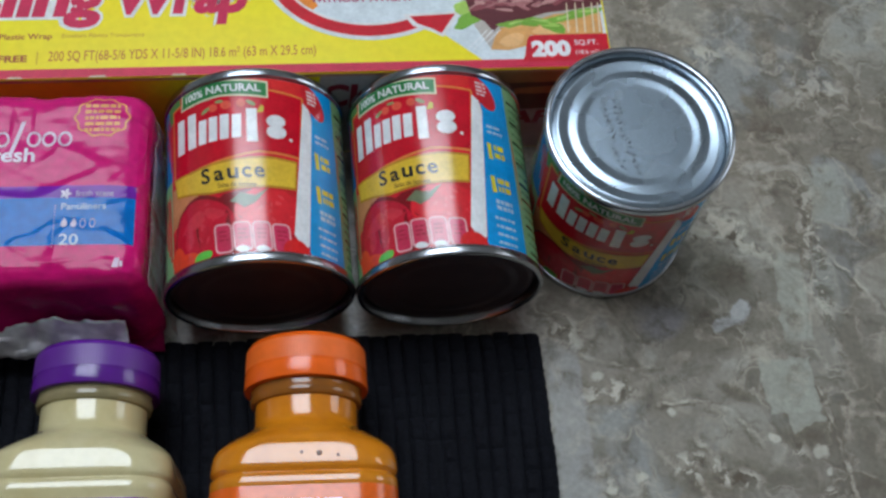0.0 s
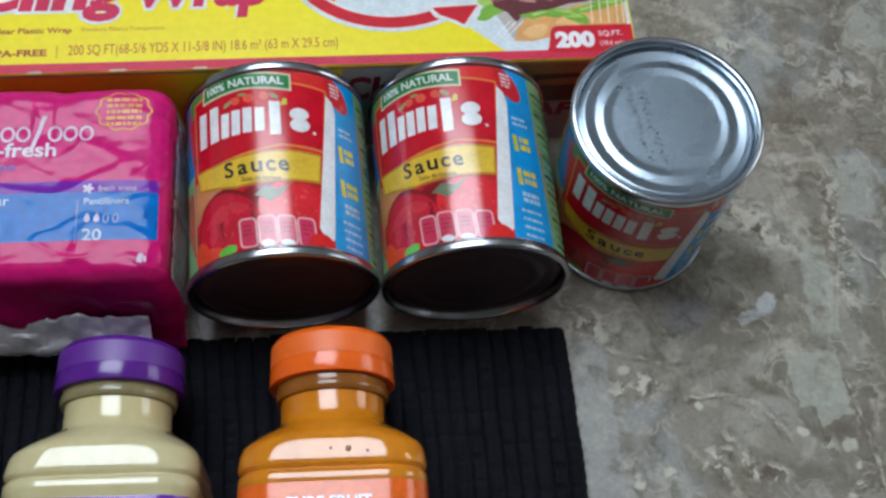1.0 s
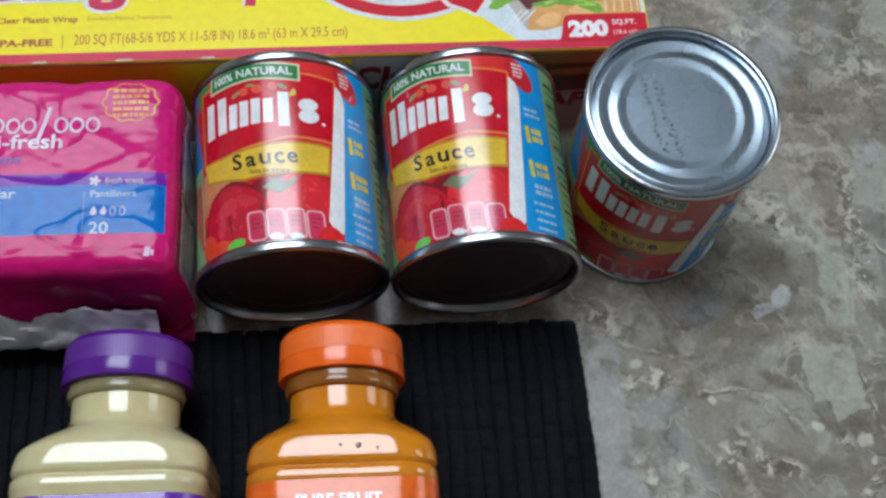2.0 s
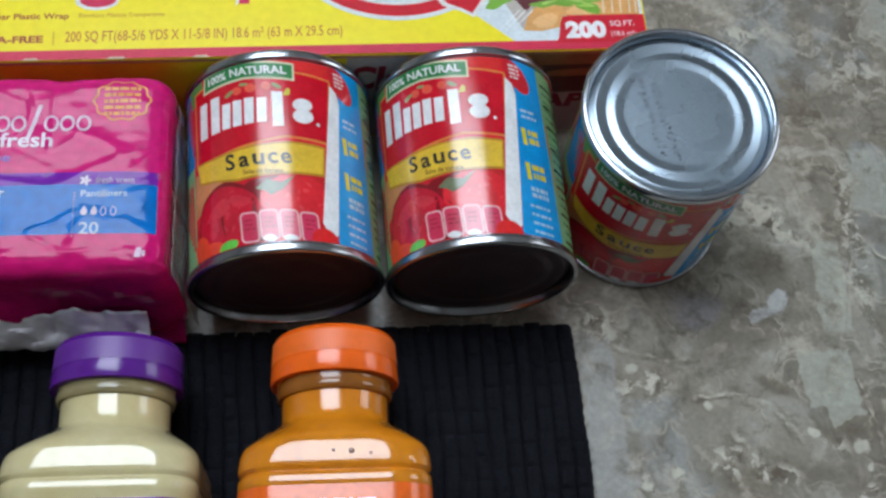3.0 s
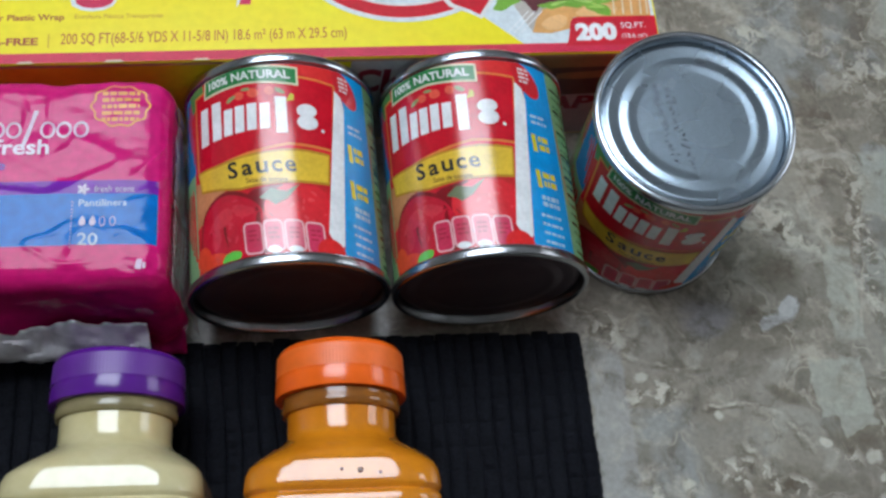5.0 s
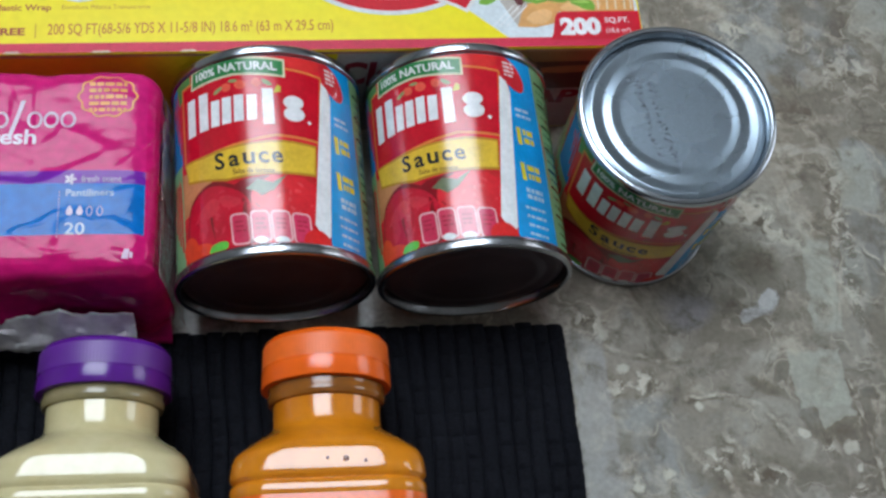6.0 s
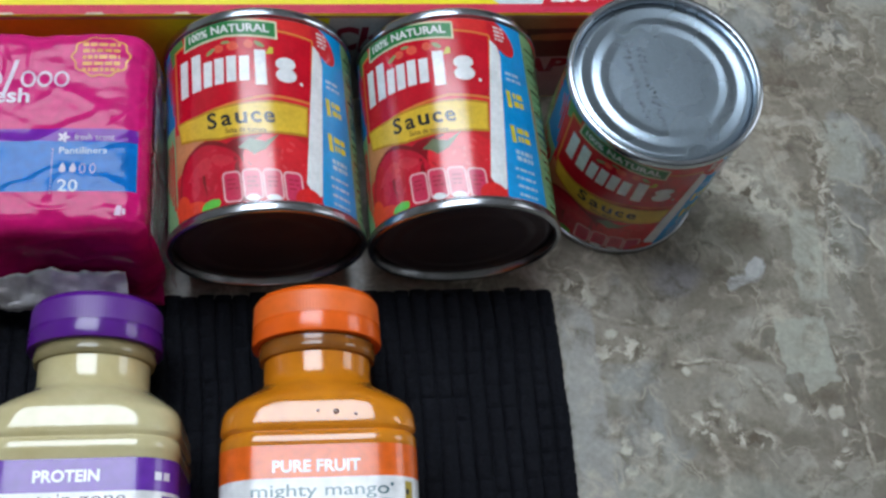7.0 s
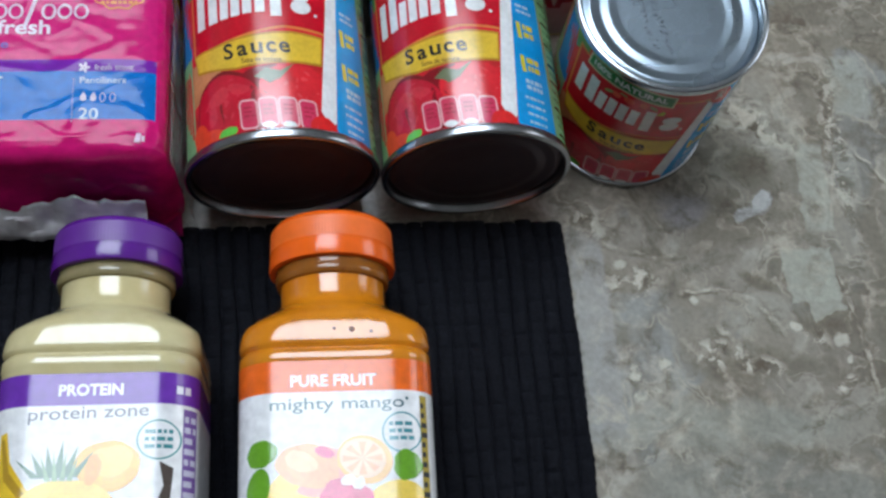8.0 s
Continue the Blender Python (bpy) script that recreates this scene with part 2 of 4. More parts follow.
        c = over(c, (0.45, 0.41, 0.33), times(ramped(edges.outputs["Distance"], (0.0, 0.6), (0.05, 0)), ramped(noise_at(22 + scale, 6, 0.2, (scale, 1, 0)), (0.47, 0), (0.58, 1))))
        c = over(c, (0.11, 0.09, 0.068), times(ramped(edges.outputs["Distance"], (0.03, 0), (0.07, 0.5), (0.13, 0)), ramped(noise_at(30 + scale, 6, 0.2, (scale, 7, 0)), (0.5, 0), (0.6, 1))))
    # large pieces: smooth taupe ground, clouds, hollows, then the pale blocks and the light strip along the mat
    taupe, hollow, pale = (0.25, 0.223, 0.178), (0.145, 0.122, 0.09), (0.385, 0.385, 0.325)
    for args in ((127, 110, 17, 20, 7, 0.4, 0.75), (101, 132, 15, 7.5, 7, 0.4, 0.7), (161, 165, 12, 14, 8, 0.5, 0.6), (152, 113, 9, 9, 7, 0.4, 0.7), (104, 160, 12, 11, 0, 0.5, 0.6)):
        c = over(c, taupe, patch(*args))
    for args in ((146, 186, 12, 14, 8, 0.6, 0.75), (148, 136, 12, 4, -28, 0.5, 0.8), (171, 122, 15, 5, 7, 0.6, 0.7), (139, 98, 18, 7, 7, 0.6, 0.7), (162, 106, 22, 7, 5, 0.7, 0.6), (200, 145, 9, 60, 7, 0.7, 0.45), (104, 141, 16, 3, 4, 0.6, 0.6)):
        c = over(c, hollow, patch(*args))
    for args, colour in (((119, 162, 14, 10, 8, 0.5, 0.85), (0.27, 0.255, 0.255)), ((109, 177, 10, 7, 8, 0.7, 0.6), (0.27, 0.2, 0.13)), ((133, 75, 54, 10, 6, 0.3, 0.7), (0.285, 0.285, 0.245)), ((150, 52, 60, 18, 4, 0.3, 0.55), (0.26, 0.265, 0.235))):
        c = over(c, colour, patch(*args))
    for args in ((85, 108, 7.5, 44, 10, 0.2, 0.75), (170, 141, 11, 12, 12, 0.08, 0.8), (175, 131, 7.5, 7, 30, 0.1, 0.7), (173, 180, 6.5, 21, 6, 0.12, 0.7), (188, 188, 6, 18, 4, 0.3, 0.4), (190, 230, 9, 16, 10, 0.2, 0.5)):
        c = over(c, (0.325, 0.318, 0.3) if args[0] < 100 else pale, patch(*args, block=True, near=True))
    for args in ((151, 169.5, 3.8, 6.6, -24, 0.2, 0.85), (144, 164.5, 6, 3.2, 18, 0.3, 0.75)):
        c = over(c, (0.5, 0.5, 0.49), patch(*args, near=True))
    # single cream veins with a dark side, broken here and there
    broken = ramped(noise_at(130, 5, 0.3, (6, 1, 0)), (0.42, 0.1), (0.55, 1))
    for x, y, half, wide_, turn in ((95, 143, 10, 1.3, -6), (112, 142, 9, 1.2, 5), (121, 128, 5, 1.2, 12), (130, 130, 7.5, 1.3, 4), (141, 129, 7.5, 1.7, -15), (154, 120, 9.5, 1.6, -47), (134, 114, 6, 1.9, -43), (181, 181, 22, 1.0, -96), (185, 134, 10, 1.2, -70), (192, 109, 16, 1.2, -76), (198, 193, 14, 0.9, -45)):
        c = over(c, (0.1, 0.08, 0.056), times(patch(x - 0.4, y - 1.4, half, wide_ * 1.3, turn, 0.6, 0.6, near=True), broken))
        c = over(c, (0.53, 0.485, 0.4), times(patch(x, y, half, wide_, turn, 0.6, 0.8, near=True), broken))
    # ragged veins and broken flecks
    vein = times(ramped(noise_at(24, 9, 0.5, (1, 9, 0)), (0.455, 0), (0.5, 1.0), (0.545, 0)), ramped(noise_at(75, 6, 0.4, (3, 3, 0)), (0.42, 0), (0.6, 1)))
    zones = ramped(noise_at(9, 2, 0, (5, 5, 0)), (0.42, 0), (0.55, 0.8))
    c = over(c, (0.47, 0.42, 0.34), times(vein, zones))
    c = over(c, (0.12, 0.1, 0.075), times(times(ramped(noise_at(30, 9, 0.5, (4, 4, 0)), (0.45, 0), (0.5, 0.8), (0.55, 0)), ramped(noise_at(90, 6, 0.4, (1, 3, 0)), (0.42, 0), (0.6, 1))), ramped(noise_at(11, 2, 0, (2, 8, 0)), (0.42, 0), (0.55, 1))))
    flecks = ramped(noise_at(150, 5, 0.8, (8, 3, 0)), (0.505, 0), (0.56, 0.95))
    dark_flecks = ramped(noise_at(120, 5, 0.8, (2, 6, 0)), (0.5, 0), (0.58, 0.8))
    for args in ((133, 105, 13, 8, 7, 0.6, 1), (149, 101, 15, 5.5, 7, 0.6, 1), (183, 100, 8, 5, 30, 0.6, 1), (170, 117, 9, 5.5, 7, 0.6, 1), (80, 153, 9, 12, 8, 0.6, 0.9), (149, 207, 20, 9, -35, 0.5, 1), (132, 206, 9, 6, 0, 0.6, 0.9), (184, 200, 7, 60, 8, 0.7, 0.8), (138, 292, 14, 10, 0, 0.6, 0.8), (190, 280, 20, 22, 0, 0.7, 0.6), (99, 129, 14, 8, 8, 0.6, 1)):
        where = patch(*args)
        c = over(c, (0.11, 0.09, 0.065), times(dark_flecks, where))
        c = over(c, (0.52, 0.48, 0.4), times(flecks, where))
    around = times(patch(105, 91, 10.5, 9.8, 7, 0.35, 1), ramped(patch(105, 91, 7.5, 7, 7, 0.3, 1), (0.0, 1), (1.0, 0.15)))
    c = over(c, (0.13, 0.11, 0.08), times(dark_flecks, around))
    c = over(c, (0.5, 0.46, 0.38), times(flecks, around))
    for args in ((123, 125, 1.9, 1.9, 7, 0.4, 0.9), (163, 119, 2.6, 2.2, 7, 0.3, 0.9), (181, 115, 3.3, 3.2, 7, 0.3, 0.75), (184, 108, 2, 1.9, 7, 0.4, 0.8), (100, 92, 2, 1.8, 7, 0.4, 0.9), (111, 98, 2.6, 2, 30, 0.4, 0.8), (93, 136, 3, 2.2, 20, 0.4, 0.7), (154, 200, 3.4, 2.6, 0, 0.4, 0.8), (136, 204, 3.6, 3, 7, 0.4, 0.7)):
        c = over(c, (0.52, 0.49, 0.41), patch(*args, near=True))
    hsv = next(n for n in nt.nodes if n.type == "HUE_SAT")
    nt.links.new(c, hsv.inputs["Color"])
    return m


STONE = stone()


# ---- building ----
def part(name, bm, mat, parent=None, label="", smooth=True):
    """Links a bmesh as one mesh object, under parent if one is given."""
    me = bpy.data.meshes.new(name)
    bm.normal_update()
    bm.to_mesh(me)
    bm.free()
    if smooth:
        me.shade_smooth()
        me.set_sharp_from_angle(angle=radians(38))
    me.materials.append(mat)
    ob = new(name, me)
    if parent:
        ob.parent = parent
    if label:
        ob["label"] = label
    return ob


def thing(name, m, label, category, group="", kind=""):
    ob = new(name)
    ob.empty_display_size = 0.02
    ob.matrix_basis = m
    return tagged(ob, label, category, group, kind)


def box(bm, x0, y0, z0, x1, y1, z1, bevel=0.0, segments=2):
    r = bmesh.ops.create_cube(bm, size=1, matrix=Matrix.LocRotScale(((x0 + x1) / 2, (y0 + y1) / 2, (z0 + z1) / 2), None, (x1 - x0, y1 - y0, z1 - z0)))
    if bevel:
        edges = list({e for v in r["verts"] for e in v.link_edges})
        bmesh.ops.bevel(bm, geom=edges, offset=bevel, segments=segments, affect="EDGES", profile=0.5)
    return bm


def lathe(profile, n=96):
    """A turned shape round the y axis from (radius, y) pairs."""
    bm = bmesh.new()
    rings = []
    for r, y in profile:
        if r < 1e-6:
            rings.append([bm.verts.new((0, y, 0))])
        else:
            rings.append([bm.verts.new((r * math.sin(2 * math.pi * i / n), y, r * math.cos(2 * math.pi * i / n))) for i in range(n)])
    for a, b in zip(rings, rings[1:]):
        for i in range(n):
            j = (i + 1) % n
            if len(a) == 1 and len(b) > 1:
                bm.faces.new((a[0], b[i], b[j]))
            elif len(b) == 1 and len(a) > 1:
                bm.faces.new((a[i], b[0], a[j]))
            elif len(a) > 1:
                bm.faces.new((a[i], b[i], b[j], a[j]))
    bmesh.ops.recalc_face_normals(bm, faces=bm.faces)
    return bm


MM = 0.001


def poly(bm, pts):
    """A flat polygon from points in millimetres."""
    if sum(a[0] * b[1] - b[0] * a[1] for a, b in zip(pts, pts[1:] + pts[:1])) < 0:
        pts = pts[::-1]
    f = bm.faces.new([bm.verts.new((x * MM, y * MM, 0)) for x, y in pts])
    bmesh.ops.triangulate(bm, faces=[f])


def oval(cx, cy, rx, ry, turn=0.0, n=28, wobble=0.0):
    a, out = radians(turn), []
    for i in range(n):
        t = 2 * math.pi * i / n
        k = 1 + wobble * math.sin(3 * t + cx) + wobble * 0.6 * math.sin(7 * t + cy)
        x, y = rx * k * math.cos(t), ry * k * math.sin(t)
        out.append((cx + x * math.cos(a) - y * math.sin(a), cy + x * math.sin(a) + y * math.cos(a)))
    return out


def rounded(x0, y0, x1, y1, r, skew=0.0):
    out = []
    for cx, cy, a0 in ((x1 - r, y1 - r, 0), (x0 + r, y1 - r, 90), (x0 + r, y0 + r, 180), (x1 - r, y0 + r, 270)):
        for k in range(5):
            a = radians(a0 + 22.5 * k)
            out.append((cx + r * math.cos(a), cy + r * math.sin(a) + skew * (cx + r * math.cos(a) - x0)))
    return out


def ring(bm, cx, cy, rx, ry, w, n=40, wobble=0.0, a0=0.0, a1=360.0):
    """A band of width w along an oval, or along an arc of one."""
    outer, inner = [], []
    for i in range(n + 1):
        t = radians(a0 + (a1 - a0) * i / n)
        k = 1 + wobble * math.cos(10 * t)
        outer.append(bm.verts.new(((cx + rx * k * math.cos(t)) * MM, (cy + ry * k * math.sin(t)) * MM, 0)))
        inner.append(bm.verts.new(((cx + (rx - w) * k * math.cos(t)) * MM, (cy + (ry - w) * k * math.sin(t)) * MM, 0)))
    for i in range(n):
        bm.faces.new((inner[i], outer[i], outer[i + 1], inner[i + 1]))


def lettering(bm, text, x0, y0, w, h, bold=0.0, shear=0.0, slope=0.0):
    """Words fitted into a field with lower left corner x0, y0, width w and height h in millimetres."""
    cu = bpy.data.curves.new("words", "FONT")
    cu.body, cu.size, cu.offset, cu.shear, cu.resolution_u = text, 1.0, bold, shear, 3
    ob = new("words", cu)
    me = bpy.data.meshes.new_from_object(ob.evaluated_get(bpy.context.evaluated_depsgraph_get()))
    bpy.data.objects.remove(ob)
    bpy.data.curves.remove(cu)
    xs, ys = [v.co.x for v in me.vertices], [v.co.y for v in me.vertices]
    lo_x, lo_y, sx, sy = min(xs), min(ys), w / (max(xs) - min(xs)), h / (max(ys) - min(ys))
    for v in me.vertices:
        x = (v.co.x - lo_x) * sx
        v.co = ((x0 + x) * MM, (y0 + (v.co.y - lo_y) * sy + slope * x) * MM, 0)
    first = list(range(len(me.vertices)))

    def root(i):
        while first[i] != i:
            first[i] = first[first[i]]
            i = first[i]
        return i
    for e in me.edges:
        first[root(e.vertices[0])] = root(e.vertices[1])
    order = {}
    for i, v in enumerate(me.vertices):
        v.co.z = order.setdefault(root(i), len(order)) % 5 * 0.000004
    bm.from_mesh(me)
    bpy.data.meshes.remove(me)


def bars(bm, x0, y0, x1, rows, pitch, height, seed=0, slope=0.0):
    """Plain bars in place of small print that cannot be read."""
    rnd = random.Random(seed)
    for k in range(rows):
        x, y = x0, y0 - k * pitch
        while x < x1 - 0.6:
            w = min(rnd.uniform(0.9, 3.2), x1 - x)
            s = slope * (x - x0)
            poly(bm, [(x, y + s), (x + w, y + s + slope * w), (x + w, y + height + s + slope * w), (x, y + height + s)])
            x += w + 0.5


def cut(bm, step, axis=0):
    """Cuts flat work into strips so that it can be bent."""
    lo, hi = min(v.co[axis] for v in bm.verts), max(v.co[axis] for v in bm.verts)
    k = math.floor(lo / step) + 1
    normal = Vector((1, 0, 0)) if axis == 0 else Vector((0, 1, 0))
    while k * step < hi:
        bmesh.ops.bisect_plane(bm, geom=bm.verts[:] + bm.edges[:] + bm.faces[:], plane_co=normal * (k * step), plane_no=normal, dist=1e-7)
        k += 1


def printed(draw, colour, parent, place, lift, step=0.0, step_y=0.0, rough=0.32, shift=0.0):
    """One colour of a print, bent onto the surface by place. draw is a list of outlines, each of which becomes a part,
    or a function that fills one flat bmesh with lettering, all in millimetres."""
    for count, fill in enumerate([(lambda bm, s=s: poly(bm, s)) for s in draw] if isinstance(draw, list) else [draw]):
        bm = bmesh.new()
        fill(bm)
        if shift:
            bmesh.ops.translate(bm, verts=bm.verts, vec=(0, shift * MM, 0))
        if step:
            cut(bm, step * MM)
        if step_y:
            cut(bm, step_y * MM, 1)
        for v in bm.verts:
            v.co = place(v.co.x, v.co.y, (lift + 0.004 * (count % 8)) * MM + v.co.z)
        ob = part("picture" if isinstance(draw, list) else "lettering", bm, ink(colour, rough), parent)
        if not isinstance(draw, list):
            tagged(ob, kind="stuff")


def polys(*shapes):
    return list(shapes)


# ---- the room, closed round the counter ----
def structure(name, parts_, mat, label, category):
    bm = bmesh.new()
    for b in parts_:
        box(bm, *b)
    return tagged(part(name, bm, mat, smooth=False), label, category, kind="structure")


structure("floor", [(-2.0, -1.8, -1.0, 2.0, 2.4, -0.9)], TILE, "brown tiled kitchen floor", "floor")
structure("ceiling", [(-2.0, -1.8, 1.6, 2.0, 2.4, 1.7)], CEILING_PAINT, "plain white painted ceiling", "ceiling")
structure("wall_north", [(-2.0, 2.3, -0.9, 2.0, 2.4, 1.6)], PAINT, "plain beige painted wall", "wall")
structure("wall_south", [(-2.0, -1.8, -0.9, 2.0, -1.7, 1.6)], PAINT, "plain beige painted wall", "wall")
structure("wall_west", [(-2.0, -1.7, -0.9, -1.9, 2.3, 1.6)], PAINT, "plain beige painted wall", "wall")
structure("wall_east", [(1.9, -1.7, -0.9, 2.0, 2.3, 0.45), (1.9, -1.7, 1.35, 2.0, 2.3, 1.6), (1.9, -1.7, 0.45, 2.0, 0.3, 1.35), (1.9, 1.3, 0.45, 2.0, 2.3, 1.35)], PAINT, "plain beige painted wall with a window opening", "wall")
bm = bmesh.new()
for b in ((1.92, 0.3, 0.45, 1.98, 0.34, 1.35), (1.92, 1.26, 0.45, 1.98, 1.3, 1.35), (1.92, 0.34, 0.45, 1.98, 1.26, 0.49), (1.92, 0.34, 1.31, 1.98, 1.26, 1.35)):
    box(bm, *b)
tagged(part("window_1", bm, ink(WHITE), smooth=False), "white window frame in the beige wall", "window", kind="structure")
lamp = bpy.data.lights.new("window_daylight", "AREA")
lamp.shape, lamp.size, lamp.size_y, lamp.energy, lamp.color = "RECTANGLE", 0.9, 0.8, WINDOW_WATTS, (0.9, 0.95, 1.0)
new("window_daylight", lamp).matrix_basis = look((1.9, 0.8, 0.9), (0, 0.5, 0.6))

fixture = thing("ceiling_light", pose(-0.36, 0.61, 1.6), "rectangular white ceiling light with a glowing diffuser", "ceiling light")
bm = bmesh.new()
for b in ((-0.54, -0.50, -0.05, -0.5, 0.50, 0), (0.5, -0.50, -0.05, 0.54, 0.50, 0), (-0.5, -0.50, -0.05, 0.5, -0.46, 0), (-0.5, 0.46, -0.05, 0.5, 0.50, 0)):
    box(bm, *b)
part("frame", bm, ink(WHITE), fixture, smooth=False)
part("diffuser", box(bmesh.new(), -0.5, -0.46, -0.04, 0.5, 0.46, -0.02), DIFFUSER, fixture, "glowing white diffuser", smooth=False)

# ---- the counter ----
bm = bmesh.new()
box(bm, -1.0, -0.45, -0.04, 1.1, 0.75, 0.0, 0.004, 3)
tagged(part("countertop", bm, STONE, smooth=False), "taupe and cream marble-patterned laminate countertop", "countertop", kind="structure")
bm = bmesh.new()
box(bm, -0.97, -0.4, -0.9, 1.07, 0.72, -0.04)
tagged(part("counter_base", bm, BASE_WOOD, smooth=False), "plain brown wooden counter base under the countertop", "cabinet", kind="structure")


# ---- black ribbed place mat ----
def placemat():
    w, d, period = 0.42, 0.34, 0.0060
    mat = thing("placemat", pose(0.0683, 0.1512, 0, 0, 0, 8.2), "black ribbed cloth place mat lying on the countertop", "place mat")

    def lean(y):
        """The mat widens towards its middle."""
        return 0.0012 * (1 - math.exp(y / 0.012)) - 0.017 * y
    bm = bmesh.new()
    rows_ = [[bm.verts.new((x + lean(y), y, z)) for x, z in ((-w, 0.0003), (-0.0015, 0.0003), (-0.0015, 0.0030), (-w, 0.0030))] for y in [-0.002 - (d - 0.002) * j / 40 for j in range(41)]]
    for a, b in zip(rows_, rows_[1:]):
        for i in range(4):
            bm.faces.new((a[i], a[(i + 1) % 4], b[(i + 1) % 4], b[i]))
    bm.faces.new(rows_[0])
    bm.faces.new(rows_[-1])
    bmesh.ops.recalc_face_normals(bm, faces=bm.faces)
    part("backing", bm, RIB, mat, smooth=False)
    rnd = random.Random(4)
    across, rows = 8, 200
    for k in range(int(w / period)):
        bm = bmesh.new()
        start, side, fat = rnd.uniform(-0.0012, 0.0004), k * 0.06 + rnd.uniform(-0.2, 0.2), rnd.uniform(0.94, 1.1)
        lines = []
        for j in range(rows + 1):
            y = start - (d + start) * j / rows
            sway = 0.0011 * noise.noise((k * 0.25, y * 30, 5.0)) + 0.0004 * noise.noise((k * 0.9, y * 90, 2.0)) + 0.00022 * math.sin(y * 1450 + side) + lean(y)
            seam = 0.0012 * max(0.0, math.sin(y * 1450 + side)) ** 2 * (0.6 + 0.7 * abs(noise.noise((k * 0.6, y * 25, 9.0))))
            line = []
            for i in range(across + 1):
                a = math.pi * i / across
                half = period * 0.5 * fat
                z = 0.0030 + (0.0020 + 0.0007 * noise.noise((k * 3.1, y * 120, 0.0)) - seam) * math.sin(a) ** 0.75 - (0.0012 if j in (0, rows) else 0)
                line.append(bm.verts.new((-period * (k + 0.5) + half * math.cos(a) + sway, y, max(0.0022, z))))
            lines.append(line)
        for a, b in zip(lines, lines[1:]):
            for i in range(across):
                bm.faces.new((a[i], a[i + 1], b[i + 1], b[i]))
        for line in (lines[0], lines[-1]):
            low = [bm.verts.new((v.co.x, v.co.y, 0.0006)) for v in line]
            for i in range(across):
                bm.faces.new((line[i], line[i + 1], low[i + 1], low[i]))
        bmesh.ops.recalc_face_normals(bm, faces=bm.faces)
        part("rib", bm, RIB, mat)
    return mat


placemat()

# ---- sauce cans ----
CAN_R, CAN_H = 0.0333, 0.0777


def on_can(u, v, lift):
    """A place of the label, whose print leans a little and is cut off at the label's edges."""
    r = CAN_R + 0.0002 + lift
    v, u = 1.06 * v - 0.0029 - 0.066 * max(-0.03, min(0.03, u)), u + 0.0037 - 0.07 * v
    v = max(0.0041, min(CAN_H - 0.0043, v))
    return (r * math.sin(u / CAN_R), v, r * math.cos(u / CAN_R))


def can_end(at, out, depth=1.0):
    """A seamed can end with stepped beads; out is +1 or -1 along the axis, depth scales the beads. Returns the panel and the seam."""
    knots = [(19.2, 0.0), (22.5, 0.45), (25.6, -0.05), (29.4, 0.72), (31.6, -0.5)]
    p = [(0, 0), (0.009, 0), (0.0175, 0), (0.0187, 0)]
    for (r0, h0), (r1, h1) in zip(knots, knots[1:]):
        # conical flanks with narrow rounded turns
        p += [((r0 + (r1 - r0) * k) * MM, (h0 + (h1 - h0) * e) * MM) for k, e in ((0.0, 0.02), (0.1, 0.06), (0.2, 0.16), (0.5, 0.5), (0.8, 0.84), (0.9, 0.94))]
    p.append((0.0317, -0.0012))
    seam = [(0.0317, -0.0044), (0.0321, -0.0008), (0.0325, -0.0002), (0.0332, 0.0), (0.0340, -0.0002), (0.0344, -0.0006), (0.0345, -0.0011), (0.0345, -0.0016), (0.0345, -0.0024), (0.0345, -0.0029), (0.0342, -0.0034), (0.0331, -0.0038)]
    return lathe([(r, at + out * (y * depth - 0.0031)) for r, y in p], 112), lathe([(r, at + out * y) for r, y in seam], 112)


